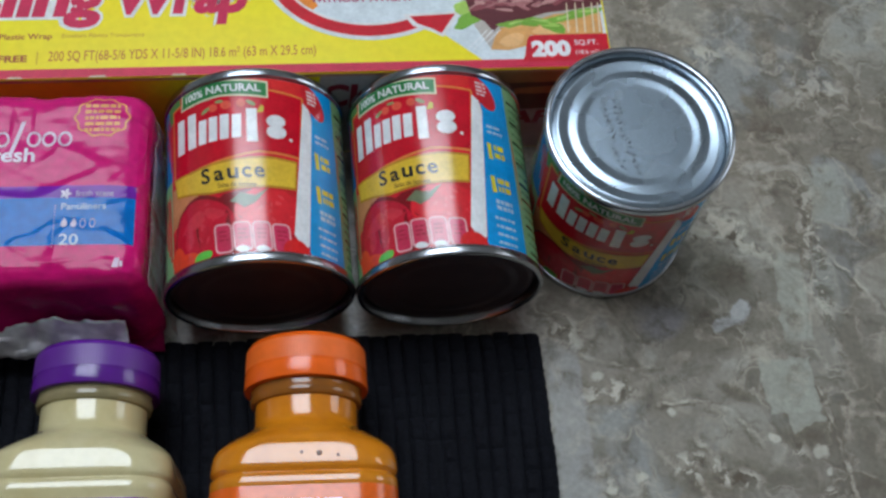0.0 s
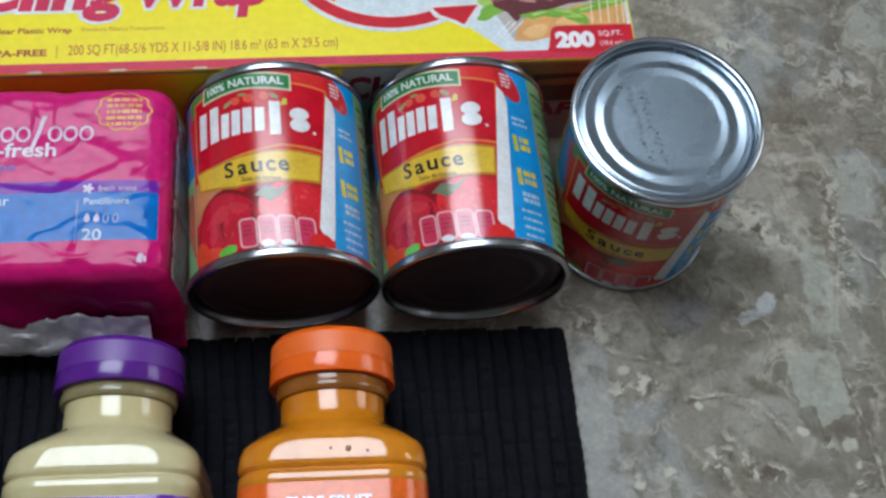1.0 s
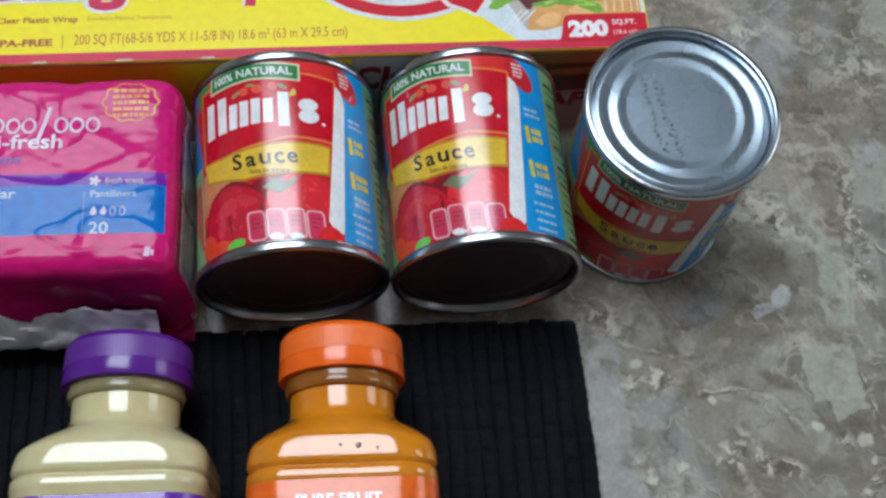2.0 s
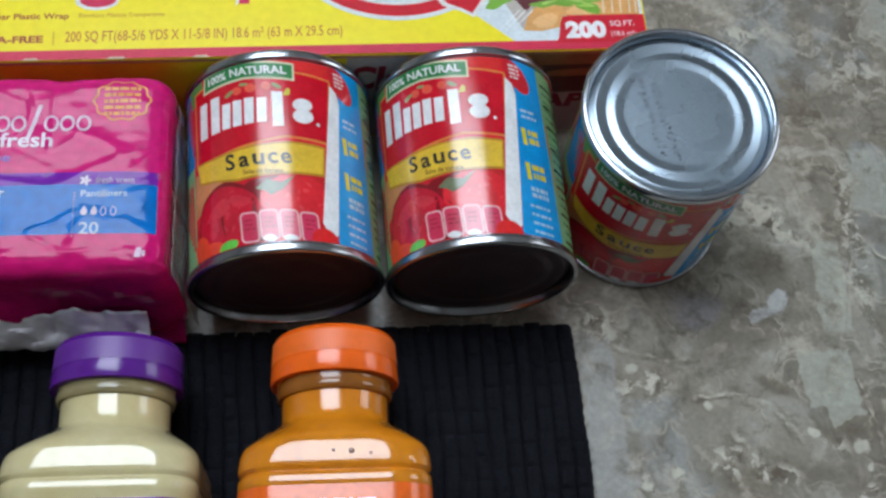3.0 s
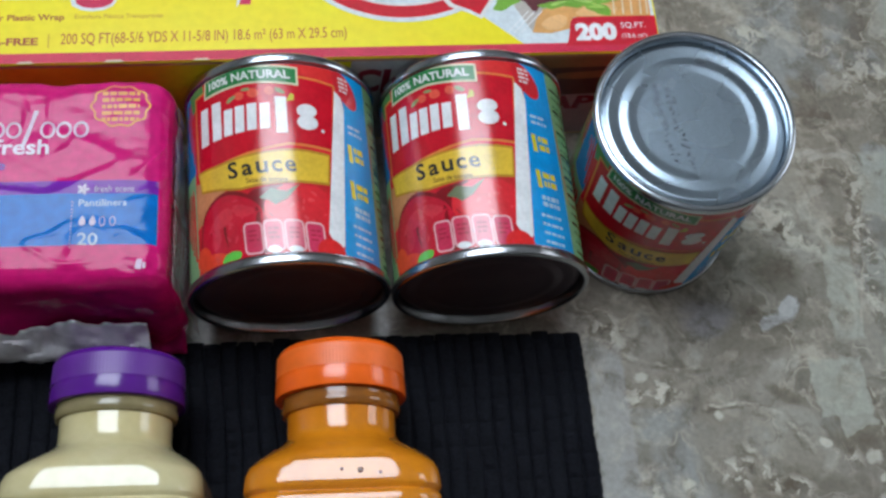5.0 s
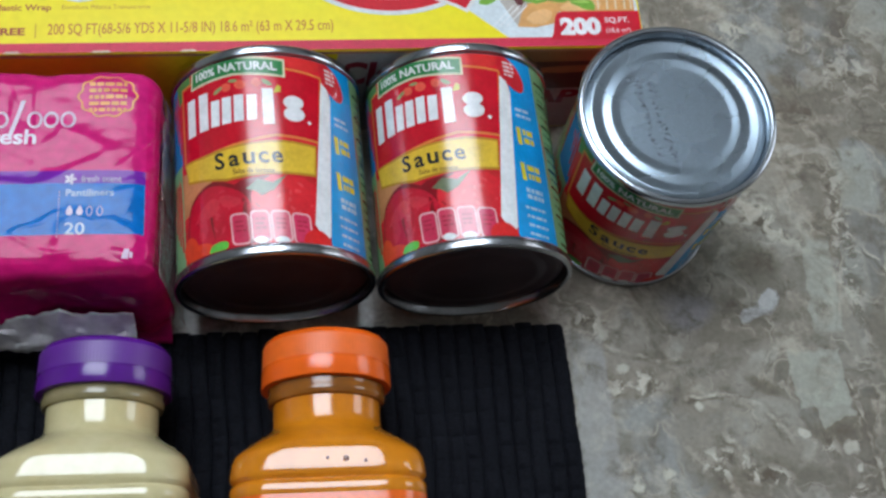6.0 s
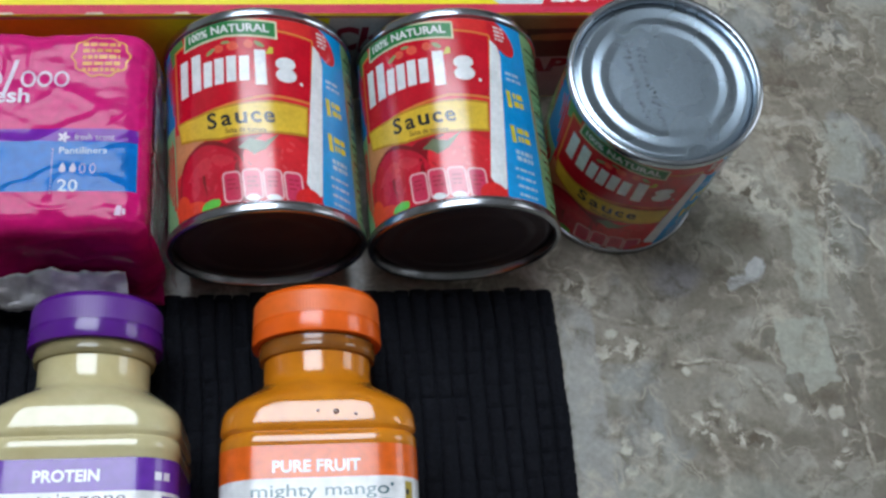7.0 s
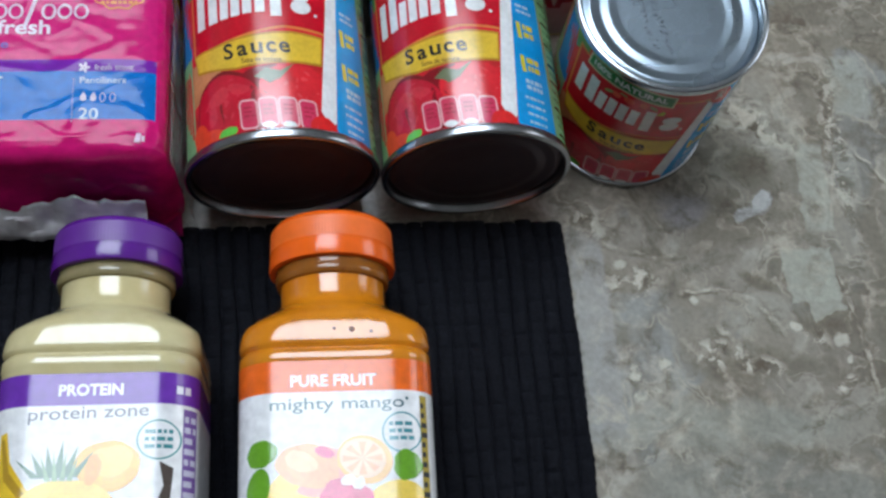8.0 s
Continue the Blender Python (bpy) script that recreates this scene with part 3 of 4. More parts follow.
def sauce_can():
    can = thing("sauce_can", pose(0, 0, 0), "small steel tomato sauce can with a red printed label", "can", "sauce cans")
    part("body", lathe([(CAN_R - 0.0004, 0.0025), (CAN_R, 0.0034), (CAN_R, CAN_H - 0.0034), (CAN_R - 0.0004, CAN_H - 0.0025)]), STEEL, can)
    panel, seam = can_end(CAN_H, 1, 0.75)
    lid = part("top_end", panel, STEEL_END, can, "ringed bare steel can end")
    part("top_rim", seam, STEEL, can, "bright steel seam")
    # same steel as the top; its shaded look is painted in
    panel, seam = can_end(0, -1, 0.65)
    part("bottom_end", panel, STEEL_SHADED_END, can, "ringed steel can end, shade put into its colour")
    part("bottom_rim", seam, STEEL_SEAM, can, "steel seam toned down for shade")
    # two lines of stamped date code, too worn to read
    code = random.Random(3)
    printed(lambda bm: [poly(bm, [(x0 + 0.55 * t + a, t + b), (x0 + 0.55 * t + a + 0.8, t + b - 0.45), (x0 + 0.55 * t + a + 1.0, t + b - 0.1), (x0 + 0.55 * t + a + 0.2, t + b + 0.35)]) for x0 in (-12.6, -7.4) for t in [-9 + 2.1 * k for k in range(13)] for a, b in [(code.uniform(-0.6, 2.2), code.uniform(-0.7, 1.0)) for _ in range(code.choice((2, 3, 4, 5)))]], (0.12, 0.14, 0.165), lid, lambda x, y, lift: (x, CAN_H - 0.0031 + lift, y), 0.05, rough=0.45)
    label = part("label", lathe([(CAN_R + 0.0002, 0.0040), (CAN_R + 0.0002, CAN_H - 0.0042)]), LABEL_RED, can, "glossy red paper label with tomatoes")

    def pr(draw, colour, lift, step=2.0):
        printed(draw, colour, label, on_can, lift, step, 0, 0.17)
    # tomatoes and the ground behind them
    pr(polys([(-33, 20), (-20, 24), (-16, 34), (-32, 36)]), (0.6, 0.24, 0.1), 0.03)
    pr(polys(oval(-16.6, 15.2, 14.6, 13.6, 0, 36, 0.02), [(-8, 28), (2, 29.5), (4, 14), (-6, 6)]), (0.22, 0.012, 0.014), 0.045)
    pr(polys(oval(-17, 15, 13.5, 12.5, 0, 36, 0.02)), (0.56, 0.011, 0.03), 0.06)
    pr(polys(oval(-20, 20, 5, 2.6, 25, 24, 0.08), oval(-12, 21.5, 4, 2, -15, 24, 0.08), oval(-23, 14, 2, 4, -10, 20, 0.08)), (0.62, 0.03, 0.05), 0.08)
    pr(polys(oval(7, 21, 12, 9, 10, 36, 0.02)), (0.72, 0.02, 0.03), 0.06)
    pr(polys(oval(-25, 6, 7, 3.5, 0), oval(-30, 9, 4, 4)), (0.75, 0.06, 0.02), 0.09)
    pr(polys(oval(-17.5, 6.2, 3.8, 2.2, 20, 20, 0.06)), (0.12, 0.5, 0.06), 0.12)
    rnd = random.Random(8)
    pr(polys(*[oval(-17 + 11 * a * math.cos(b), 15.5 + 10 * a * math.sin(b), rnd.uniform(0.5, 1.6), rnd.uniform(0.3, 0.9), rnd.uniform(0, 180), 10, 0.1) for a, b in [(rnd.random() ** 0.6, rnd.uniform(0, 6.28)) for _ in range(12)]]), (0.64, 0.03, 0.055), 0.1)
    pr(polys(*[oval(8 + 9 * a * math.cos(b), 21 + 7 * a * math.sin(b), rnd.uniform(0.5, 1.8), rnd.uniform(0.3, 0.8), rnd.uniform(0, 180), 10, 0.1) for a, b in [(rnd.random() ** 0.6, rnd.uniform(0, 6.28)) for _ in range(9)]]), (0.78, 0.06, 0.07), 0.1)
    pr(polys(oval(-8, 24, 5, 3.4, 20, 20, 0.05), oval(-5, 16, 3.2, 5, 0, 20, 0.05)), (0.24, 0.008, 0.014), 0.05)
    pr(polys([(-6, 25), (-2, 28), (3, 27), (8, 30), (3, 24.5), (-1, 22.5), (-3, 24)]), (0.15, 0.17, 0.09), 0.1)
    pr(polys(oval(-9, 71, 7, 3.4, 0), oval(18, 71.5, 7, 3.2, 0), oval(4, 73, 6, 2, 0)), (0.7, 0.03, 0.03), 0.03)
    pr(polys([(-32, 62), (-24, 66), (-24, 74.5), (-34, 74.5)]), (0.1, 0.26, 0.08), 0.05)
    # the red name panel in its orange frame
    pr(polys([(-29.6, 67), (-14, 68.4), (6, 68.6), (25.2, 68), (21.3, 42.6), (6, 43), (-8, 40.2), (-18, 38.4), (-30.4, 37.8)]), (0.75, 0.22, 0.05), 0.12)
    pr(polys([(-28.8, 66.2), (-14, 67.6), (6, 67.8), (24.3, 67.2), (20.6, 43.5), (6, 43.9), (-8, 41.1), (-18, 39.3), (-29.4, 38.7)]), DEEP_RED, 0.16)
    pr(polys(oval(-4, 62, 2, 1.7), oval(-9, 61.6, 1.8, 1.5), oval(1.5, 62.4, 1.6, 1.6)), (0.75, 0.1, 0.06), 0.2)
    pr(polys(oval(-12, 61, 2, 0.7, 30), oval(5, 62.4, 1.8, 0.8, -30), oval(-6.4, 63.6, 1.6, 0.6)), (0.25, 0.3, 0.12), 0.22)
    # the maker's name as plain white strokes
    strokes = [(-26.8, 47.4, 3.9, 13.6), (-20.9, 47.8, 3.9, 13.6), (-15.9, 48.2, 3.3, 9.4), (-11.6, 48.4, 3.3, 9.6), (-7.3, 48.7, 3.3, 9.6), (-2.9, 48.8, 3.3, 9.2), (2.3, 47.2, 3.7, 13.0)]
    pr(polys(*[[(x, y), (x + w, y + 0.1), (x + w + 0.8, y + h), (x + 0.8, y + h)] for x, y, w, h in strokes]), WHITE, 0.2)
    pr(polys(oval(13.2, 55.8, 3.5, 2.4, 12), oval(13.0, 51.6, 3.6, 2.6, 12), oval(18, 49.4, 0.6, 0.6)), WHITE, 0.2)
    pr(polys([(6.6, 58.6), (8.6, 61.8), (9.4, 59.2)], oval(8.6, 60.4, 1.2, 0.8, 60)), (0.6, 0.5, 0.05), 0.22)
    # green banner
    pr(polys([(-23.6, 64.2), (-22.8, 71.0), (-6, 72.4), (11.9, 71.4), (11.4, 64.6), (-6, 65.6)]), (0.7, 0.68, 0.45), 0.24)
    pr(polys([(-22.9, 64.9), (-22.2, 70.3), (-6, 71.7), (11.2, 70.7), (10.8, 65.3), (-6, 66.3)]), GREEN, 0.28)
    pr(lambda bm: (lettering(bm, "100%", -20.6, 66.6, 8, 3.0, 0.02, 0, 0.05), lettering(bm, "NATURAL", -11, 67.3, 20, 3.1, 0.02, 0, -0.02)), WHITE, 0.32, 1.5)
    # gold ribbon
    pr(polys([(-30, 39.2), (-20, 39.0), (-5, 40.7), (8, 41.9), (19.4, 41.5), (17.9, 30.4), (4, 29.8), (-12, 28.4), (-28.6, 31.3)]), (0.5, 0.24, 0.02), 0.2)
    pr(polys([(-29.4, 38.5), (-20, 38.2), (-5, 39.9), (8, 41.1), (18.8, 40.7), (17.3, 31.2), (4, 30.6), (-12, 29.2), (-28.2, 32.1)]), GOLD, 0.24)
    pr(lambda bm: [lettering(bm, ch, x, y, w, h, 0.022) for ch, x, y, w, h in (("S", -15.8, 32.7, 3.6, 5.9), ("a", -10.7, 33.0, 3.7, 4.1), ("u", -5.8, 33.3, 4.0, 4.1), ("c", -0.7, 33.5, 3.3, 4.1), ("e", 3.6, 33.6, 3.6, 4.1))], BLACK, 0.28, 1.5)
    pr(lambda bm: lettering(bm, "Salsa de tomate", -9.6, 30.4, 13.5, 1.8, 0.02, 0, -0.02), (0.2, 0.1, 0.02), 0.28, 1.5)
    # four pale tabs
    for k, fill in enumerate(((0.62, 0.035, 0.09), (0.64, 0.045, 0.1), (0.66, 0.09, 0.14), (0.62, 0.035, 0.1))):
        x = -12.4 + 6.6 * k
        y = 6.4 + (0.5 if k in (1, 2) else 0)
        pr(polys(rounded(x, y, x + 6.4, y + 10.6, 1.6)), (0.8, 0.42, 0.44), 0.2)
        pr(polys(rounded(x + 0.6, y + 0.6, x + 5.8, y + 10, 1.2)), fill, 0.24)
        pr(lambda bm: bars(bm, x + 1.6, y + 7.4, x + 5, 3, 1.5, 0.6, k), (0.4, 0.02, 0.05), 0.28)
    pr(polys(oval(-2.8, 7.6, 2.2, 1.2), oval(3.8, 7.6, 2.2, 1.2)), WHITE, 0.3)
    # white spoon handle, small tomatoes
    pr(polys([(24.6, 66), (27, 64), (27.8, 60), (20.6, 11), (18.3, 8.6), (15.2, 14)]), WHITE, 0.2)
    # blue and green side panels
    pr(polys([(27.6, 74.7), (40.5, 74.7), (38.5, 4.1), (18.6, 4.1), (20.6, 10), (27.8, 60)]), BLUE, 0.12)
    pr(polys([(40.5, 74.7), (64, 74.7), (64, 4.1), (38.5, 4.1)]), PALE_GREEN, 0.12)
    pr(polys(*[[(42, y), (62, y), (62, y + 0.8), (42, y + 0.8)] for y in (10, 20, 30, 36, 44, 52, 60, 68)]), (0.04, 0.08, 0.04), 0.16)
    pr(lambda bm: bars(bm, 42.5, 65, 62, 18, 3.2, 0.9, 3), (0.1, 0.2, 0.1), 0.15)
    pr(polys([(-44, 40), (-32, 40), (-32, 74.7), (-44, 74.7)]), (0.02, 0.2, 0.5), 0.02)
    pr(polys([(-60, 4.1), (-33.5, 4.1), (-32.5, 40), (-60, 40)]), PALE_GREEN, 0.02)
    pr(polys([(-60, 40), (-44, 40), (-44, 74.7), (-60, 74.7)]), (0.2, 0.4, 0.16), 0.02)
    pr(polys(oval(15.6, 7.6, 5, 4.6)), (0.7, 0.02, 0.02), 0.24)
    pr(polys(oval(29.5, 67.5, 4.2, 7, 35)), (0.6, 0.02, 0.03), 0.24)
    pr(lambda bm: bars(bm, 26.8, 71, 31, 4, 1.5, 0.8, 5), (0.75, 0.6, 0.6), 0.28)
    yellow = (0.75, 0.62, 0.03)
    pr(lambda bm: (lettering(bm, "1", 27.4, 41.5, 1.8, 6.2, 0.08), lettering(bm, "1", 26.4, 28.6, 1.8, 6.2, 0.08), bars(bm, 30.2, 45.4, 35.6, 2, 3.0, 2.0, 1), bars(bm, 29.2, 32.4, 35, 2, 3.0, 2.0, 2)), yellow, 0.18)
    pr(lambda bm: (bars(bm, 28.6, 54, 35.4, 2, 2.2, 1.0, 6), bars(bm, 27, 24.5, 34.6, 2, 2.2, 1.5, 7), bars(bm, 25.4, 18.5, 34.2, 5, 3, 0.9, 8)), (0.45, 0.62, 0.75), 0.18)
    return can


can = sauce_can()
can["label"] = "red-labelled tomato sauce can lying beside the pink pack"
can.matrix_basis = pose(-0.0369, 0.1392, 0.0345, 0, 0, 10.6) @ pose(0, 0, 0, 0, -6.3, 0)
other = copy_thing(can, pose(0.0313, 0.1501, 0.0345, 0, 0, 9.9) @ pose(0, 0, 0, 0, -21.5, 0))
other["label"] = "red-labelled tomato sauce can lying between two cans"
upright = copy_thing(can, pose(0.0916, 0.2037, 0, 90, 0, -12))
upright["label"] = "tomato sauce can standing upright, bare steel lid on top"


# ---- cling wrap carton ----
def carton():
    W, D, H = 0.306, 0.056, 0.0595
    c = thing("wrap_carton", pose(0.0849, 0.2408, 0, 0, 0, 9.3), "long yellow cling wrap carton lying behind the cans", "carton")
    body = part("carton_body", box(bmesh.new(), -W, 0, 0, 0, D, H, 0.0006, 3), CARTON, c)

    def top(x, y, lift):
        return (x, y, H + 0.00005 + lift)

    def front(x, y, lift):
        return (x, -0.00005 - lift, y)

    def pt(draw, colour, lift):
        printed(draw, colour, body, top, lift)

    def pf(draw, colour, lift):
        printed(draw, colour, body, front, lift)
    # white field with the arrow
    field = [(-92 + 42 * math.cos(radians(a)), 50 + 35.5 * math.sin(radians(a))) for a in range(170, 312, 6)]
    pt(polys(field + [(-62, 55), (-128, 55)]), (0.66, 0.72, 0.74), 0.04)
    pt(polys([(-78, 55), (-72, 22), (-66, 18), (-50, 4), (-0.8, 4), (-0.8, 55)]), (0.66, 0.72, 0.74), 0.06)
    pt(polys([(-134, 55), (-132, 46), (-128, 38), (-122, 31), (-116, 27), (-112, 31), (-117, 40), (-118, 55)]), (0.8, 0.25, 0.03), 0.08)
    pt(lambda bm: ring(bm, -92, 50, 41.2, 34.7, 7.0, 40, 0, 205, 303), (0.75, 0.72, 0.7), 0.1)
    pt(lambda bm: ring(bm, -92, 50, 40.2, 33.7, 5.0, 40, 0, 200, 302), RED, 0.14)
    pt(polys([(-79.6, 26.0), (-57.0, 27.0), (-64.6, 15.2), (-68.6, 17.6), (-76.0, 20.6)]), (0.75, 0.72, 0.7), 0.16)
    pt(polys([(-77.0, 25.1), (-59.2, 26.0), (-65.2, 16.9), (-68.4, 19.0), (-74.2, 21.6)]), RED, 0.2)
    pt(lambda bm: lettering(bm, "WITHOUT A FIGHT", -115, 32.4, 40, 3.2, 0.03), (0.4, 0.03, 0.12), 0.12)
    # the sandwich
    pt(polys([(-54, 24), (-46.4, 8.8), (-40, 8.4), (-33, 10.2), (-30, 16), (-16, 20), (-2, 20), (-2, 34), (-56, 34)]), (0.5, 0.45, 0.4), 0.08)
    pt(polys([(-46.6, 9), (-40, 8.6), (-32, 10.4), (-31, 15.2), (-2, 15.2), (-2, 26), (-20, 25), (-34, 20), (-42, 19), (-45, 14)]), (0.72, 0.36, 0.12), 0.12)
    pt(polys(oval(-38, 13, 5, 3, 20, 20, 0.05), oval(-22, 18, 8, 2.6, 8, 20, 0.05)), (0.8, 0.46, 0.2), 0.15)
    pt(polys(oval(-53, 24, 8, 3.2, 35, 26, 0.1), oval(-32, 22, 8, 2.2, -8, 26, 0.12), oval(-21, 18.6, 5, 2.2, -20, 20, 0.12), oval(-10, 25, 9, 2, 14, 26, 0.1)), (0.2, 0.42, 0.05), 0.18)
    pt(polys(oval(-55, 29, 5, 3, 20, 20, 0.1), oval(-24, 20.4, 5, 1.2, -14, 20, 0.1)), (0.4, 0.6, 0.12), 0.2)
    pt(polys([(-53, 25), (-48, 22), (-45, 17), (-42, 21), (-34, 22), (-24, 25.5), (-12, 27), (-1, 29), (-1, 44), (-52, 44), (-55, 34)]), (0.13, 0.03, 0.035), 0.22)
    rnd = random.Random(12)
    folds = [(rnd.uniform(-51, -3), rnd.uniform(0, 0.75)) for _ in range(78)]
    for shade in range(3):
        pt(polys(*[oval(x, 25.5 + 0.16 * (x + 50) * (1 - up) + 15 * up, rnd.uniform(1.6, 4.2), rnd.uniform(0.5, 1.2), rnd.uniform(-40, 40), 14, 0.14) for x, up in folds[shade::3]]), ((0.27, 0.07, 0.08), (0.4, 0.16, 0.16), (0.52, 0.27, 0.25))[shade], 0.255 + 0.001 * shade)
    pt(polys(*[oval(x, y, w, 1.5, a, 18, 0.2) for x, y, w, a in ((-38, 20.6, 5, 10), (-28, 21.6, 5, -12), (-19, 22.6, 5.5, 14), (-9, 25.4, 6, 8))]), (0.22, 0.44, 0.06), 0.29)
    pt(polys(*[oval(x, y, w, 0.6, a, 14, 0.2) for x, y, w, a in ((-36, 21.2, 3, 14), (-26, 22, 3.4, -6), (-17, 23.2, 3, 18), (-7, 26, 3.6, 8))]), (0.42, 0.62, 0.16), 0.32)
    pt(polys(*[[(x, 16), (x + 0.7, 16), (x + 1.4, 30), (x + 0.9, 30)] for x in (-16, -12.6, -9.4, -6, -3.6)]), (0.75, 0.62, 0.42), 0.335)
    pt(polys(*[[(x, 9), (x + 0.4, 9), (x + 9, 18), (x + 8.4, 18)] for x in (-56, -53.6, -51)]), (0.8, 0.8, 0.8), 0.26)
    # red edge and the corner tab
    pt(polys([(-305.5, 0.3), (-0.3, 0.3), (-0.3, 4.2), (-305.5, 4.2)]), (0.62, 0.03, 0.07), 0.3)
    pt(polys([(-35, 3), (-33.8, 6), (-32.4, 12.8), (-31.4, 14.6), (-29, 15.2), (-0.6, 15.2), (-0.6, 3)]), (0.6, 0.012, 0.03), 0.34)
    pt(lambda bm: (lettering(bm, "200", -31, 4.9, 15.2, 7.6, 0.06), lettering(bm, "SQ.FT.", -14, 9.7, 9.2, 2.7, 0.01), lettering(bm, "(18.6 m²)", -14, 5.2, 9.2, 2.6, 0.0)), WHITE, 0.38)
    # words on the yellow
    pt(lambda bm: (lettering(bm, "Cling", -250.2, 21.2, 59.8, 26, 0.1, 0.14), lettering(bm, "Wrap", -189.8, 21.8, 52.2, 25.4, 0.1, 0.14)), (0.74, 0.74, 0.72), 0.05)
    pt(lambda bm: (lettering(bm, "Cling", -249, 22.4, 57.4, 23.6, 0.045, 0.14), lettering(bm, "Wrap", -188.6, 23, 49.8, 23, 0.045, 0.14)), (0.6, 0.02, 0.08), 0.1)
    pt(lambda bm: (lettering(bm, "Clear Plastic Wrap", -239.5, 17.0, 28.6, 3.3, 0.02), lettering(bm, "BPA-FREE", -240.5, 7.7, 21.2, 3.0, 0.035)), (0.42, 0.08, 0.03), 0.06)
    pt(lambda bm: (lettering(bm, "Envoltura Plástica Transparente", -207.3, 17.6, 30, 2.4, 0.0), poly(bm, [(-215.9, 6.5), (-215.6, 6.5), (-215.6, 12.2), (-215.9, 12.2)])), (0.55, 0.26, 0.03), 0.06)
    pt(lambda bm: lettering(bm, "200 SQ FT(68-5/6 YDS X 11-5/8 IN) 18.6 m² (63 m X 29.5 cm)", -211.7, 6.4, 98.2, 5.8, 0.004, 0, 0.008), (0.55, 0.16, 0.03), 0.06)
    # paper torn along the front edge
    pt(polys(*[[(x, 0.1), (x + w, 0.1), (x + w - 1, 1.0), (x + 1, 0.9)] for x, w in ((-226, 6), (-197, 7), (-167, 6))]), (0.7, 0.55, 0.35), 0.42)
    # front face
    pf(polys([(-305, 57.6), (-0.8, 57.6), (-0.8, 59.1), (-305, 59.1)]), (0.55, 0.3, 0.2), 0.2)
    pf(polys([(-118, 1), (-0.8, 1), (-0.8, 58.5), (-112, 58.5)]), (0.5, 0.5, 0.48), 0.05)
    pf(lambda bm: (lettering(bm, "CLING", -112, 36, 44, 16, 0.04, 0.1), lettering(bm, "WRAP", -62, 20, 44, 10, 0.04, 0.1)), (0.26, 0.012, 0.03), 0.1)
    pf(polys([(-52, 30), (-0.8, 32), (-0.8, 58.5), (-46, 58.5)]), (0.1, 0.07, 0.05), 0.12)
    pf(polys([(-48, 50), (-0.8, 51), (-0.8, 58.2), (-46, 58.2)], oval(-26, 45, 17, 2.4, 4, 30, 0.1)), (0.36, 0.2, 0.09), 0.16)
    return c


carton()


# ---- pink pack of liners ----
PACK = (0.149, 0.0737, 0.0638)


def pack_surface(x, y, z):
    """Pushes a point of the plain block to the soft, creased shape of the pack."""
    hx, hy, hz = PACK[0] / 2, PACK[1] / 2, PACK[2] / 2
    q = Vector((x, y, z))
    r = 0.0066
    core = Vector((max(-hx + r, min(hx - r, x)), max(-hy + r, min(hy - r, y)), max(-hz + r, min(hz - r, z))))
    d = q - core
    if d.length > 1e-9:
        q = core + d.normalized() * r
        nrm = d.normalized()
    else:
        nrm = Vector((0, 0, 1))
    crease = abs(noise.noise(Vector((q.x * 26, q.y * 48, q.z * 30 + 4))))
    k = 0.0007 * noise.noise(q * 22) - 0.00014 * max(0.0, 0.06 - crease) / 0.06 + 0.00022 * noise.noise(Vector((q.x * 60, q.y * 150, 1.5))) + 0.0001 * noise.noise(q * 260)
    edge = max(0, abs(q.y) / hy - 0.8) + max(0, 0.75 - (q.z + hz) / (2 * hz)) * 0.9
    k += edge * 0.006 * noise.noise(Vector((q.x * 55, q.y * 40, q.z * 45))) + edge * 0.002 * noise.noise(Vector((q.x * 170, q.y * 90, q.z * 90)))
    if q.z < -hz + 0.004:
        k = 0
    else:
        # raised creases of the film, long and narrow
        fold = 1 - abs(noise.noise(Vector((q.x * 19 + 0.35 * q.y * 60, q.y * 52, q.z * 44 + 7))))
        k += 0.0006 * max(0.0, fold - 0.92) / 0.08 * (0.4 + abs(noise.noise(q * 37)))
    if nrm.y < -0.5 and q.z > -hz + 0.004:
        # the near side bellies out between its edges
        k += 0.0032 * (1 - (q.z / hz) ** 2) * (1 + 0.5 * noise.noise(Vector((q.x * 30, 0, q.z * 40))))
    q = q + nrm * k
    if q.z > 0:
        # the top slopes off towards the end of the pack
        q.z -= 0.0028 * max(0.0, (q.x - hx + 0.017) / 0.017) ** 2 * q.z / hz
    return q


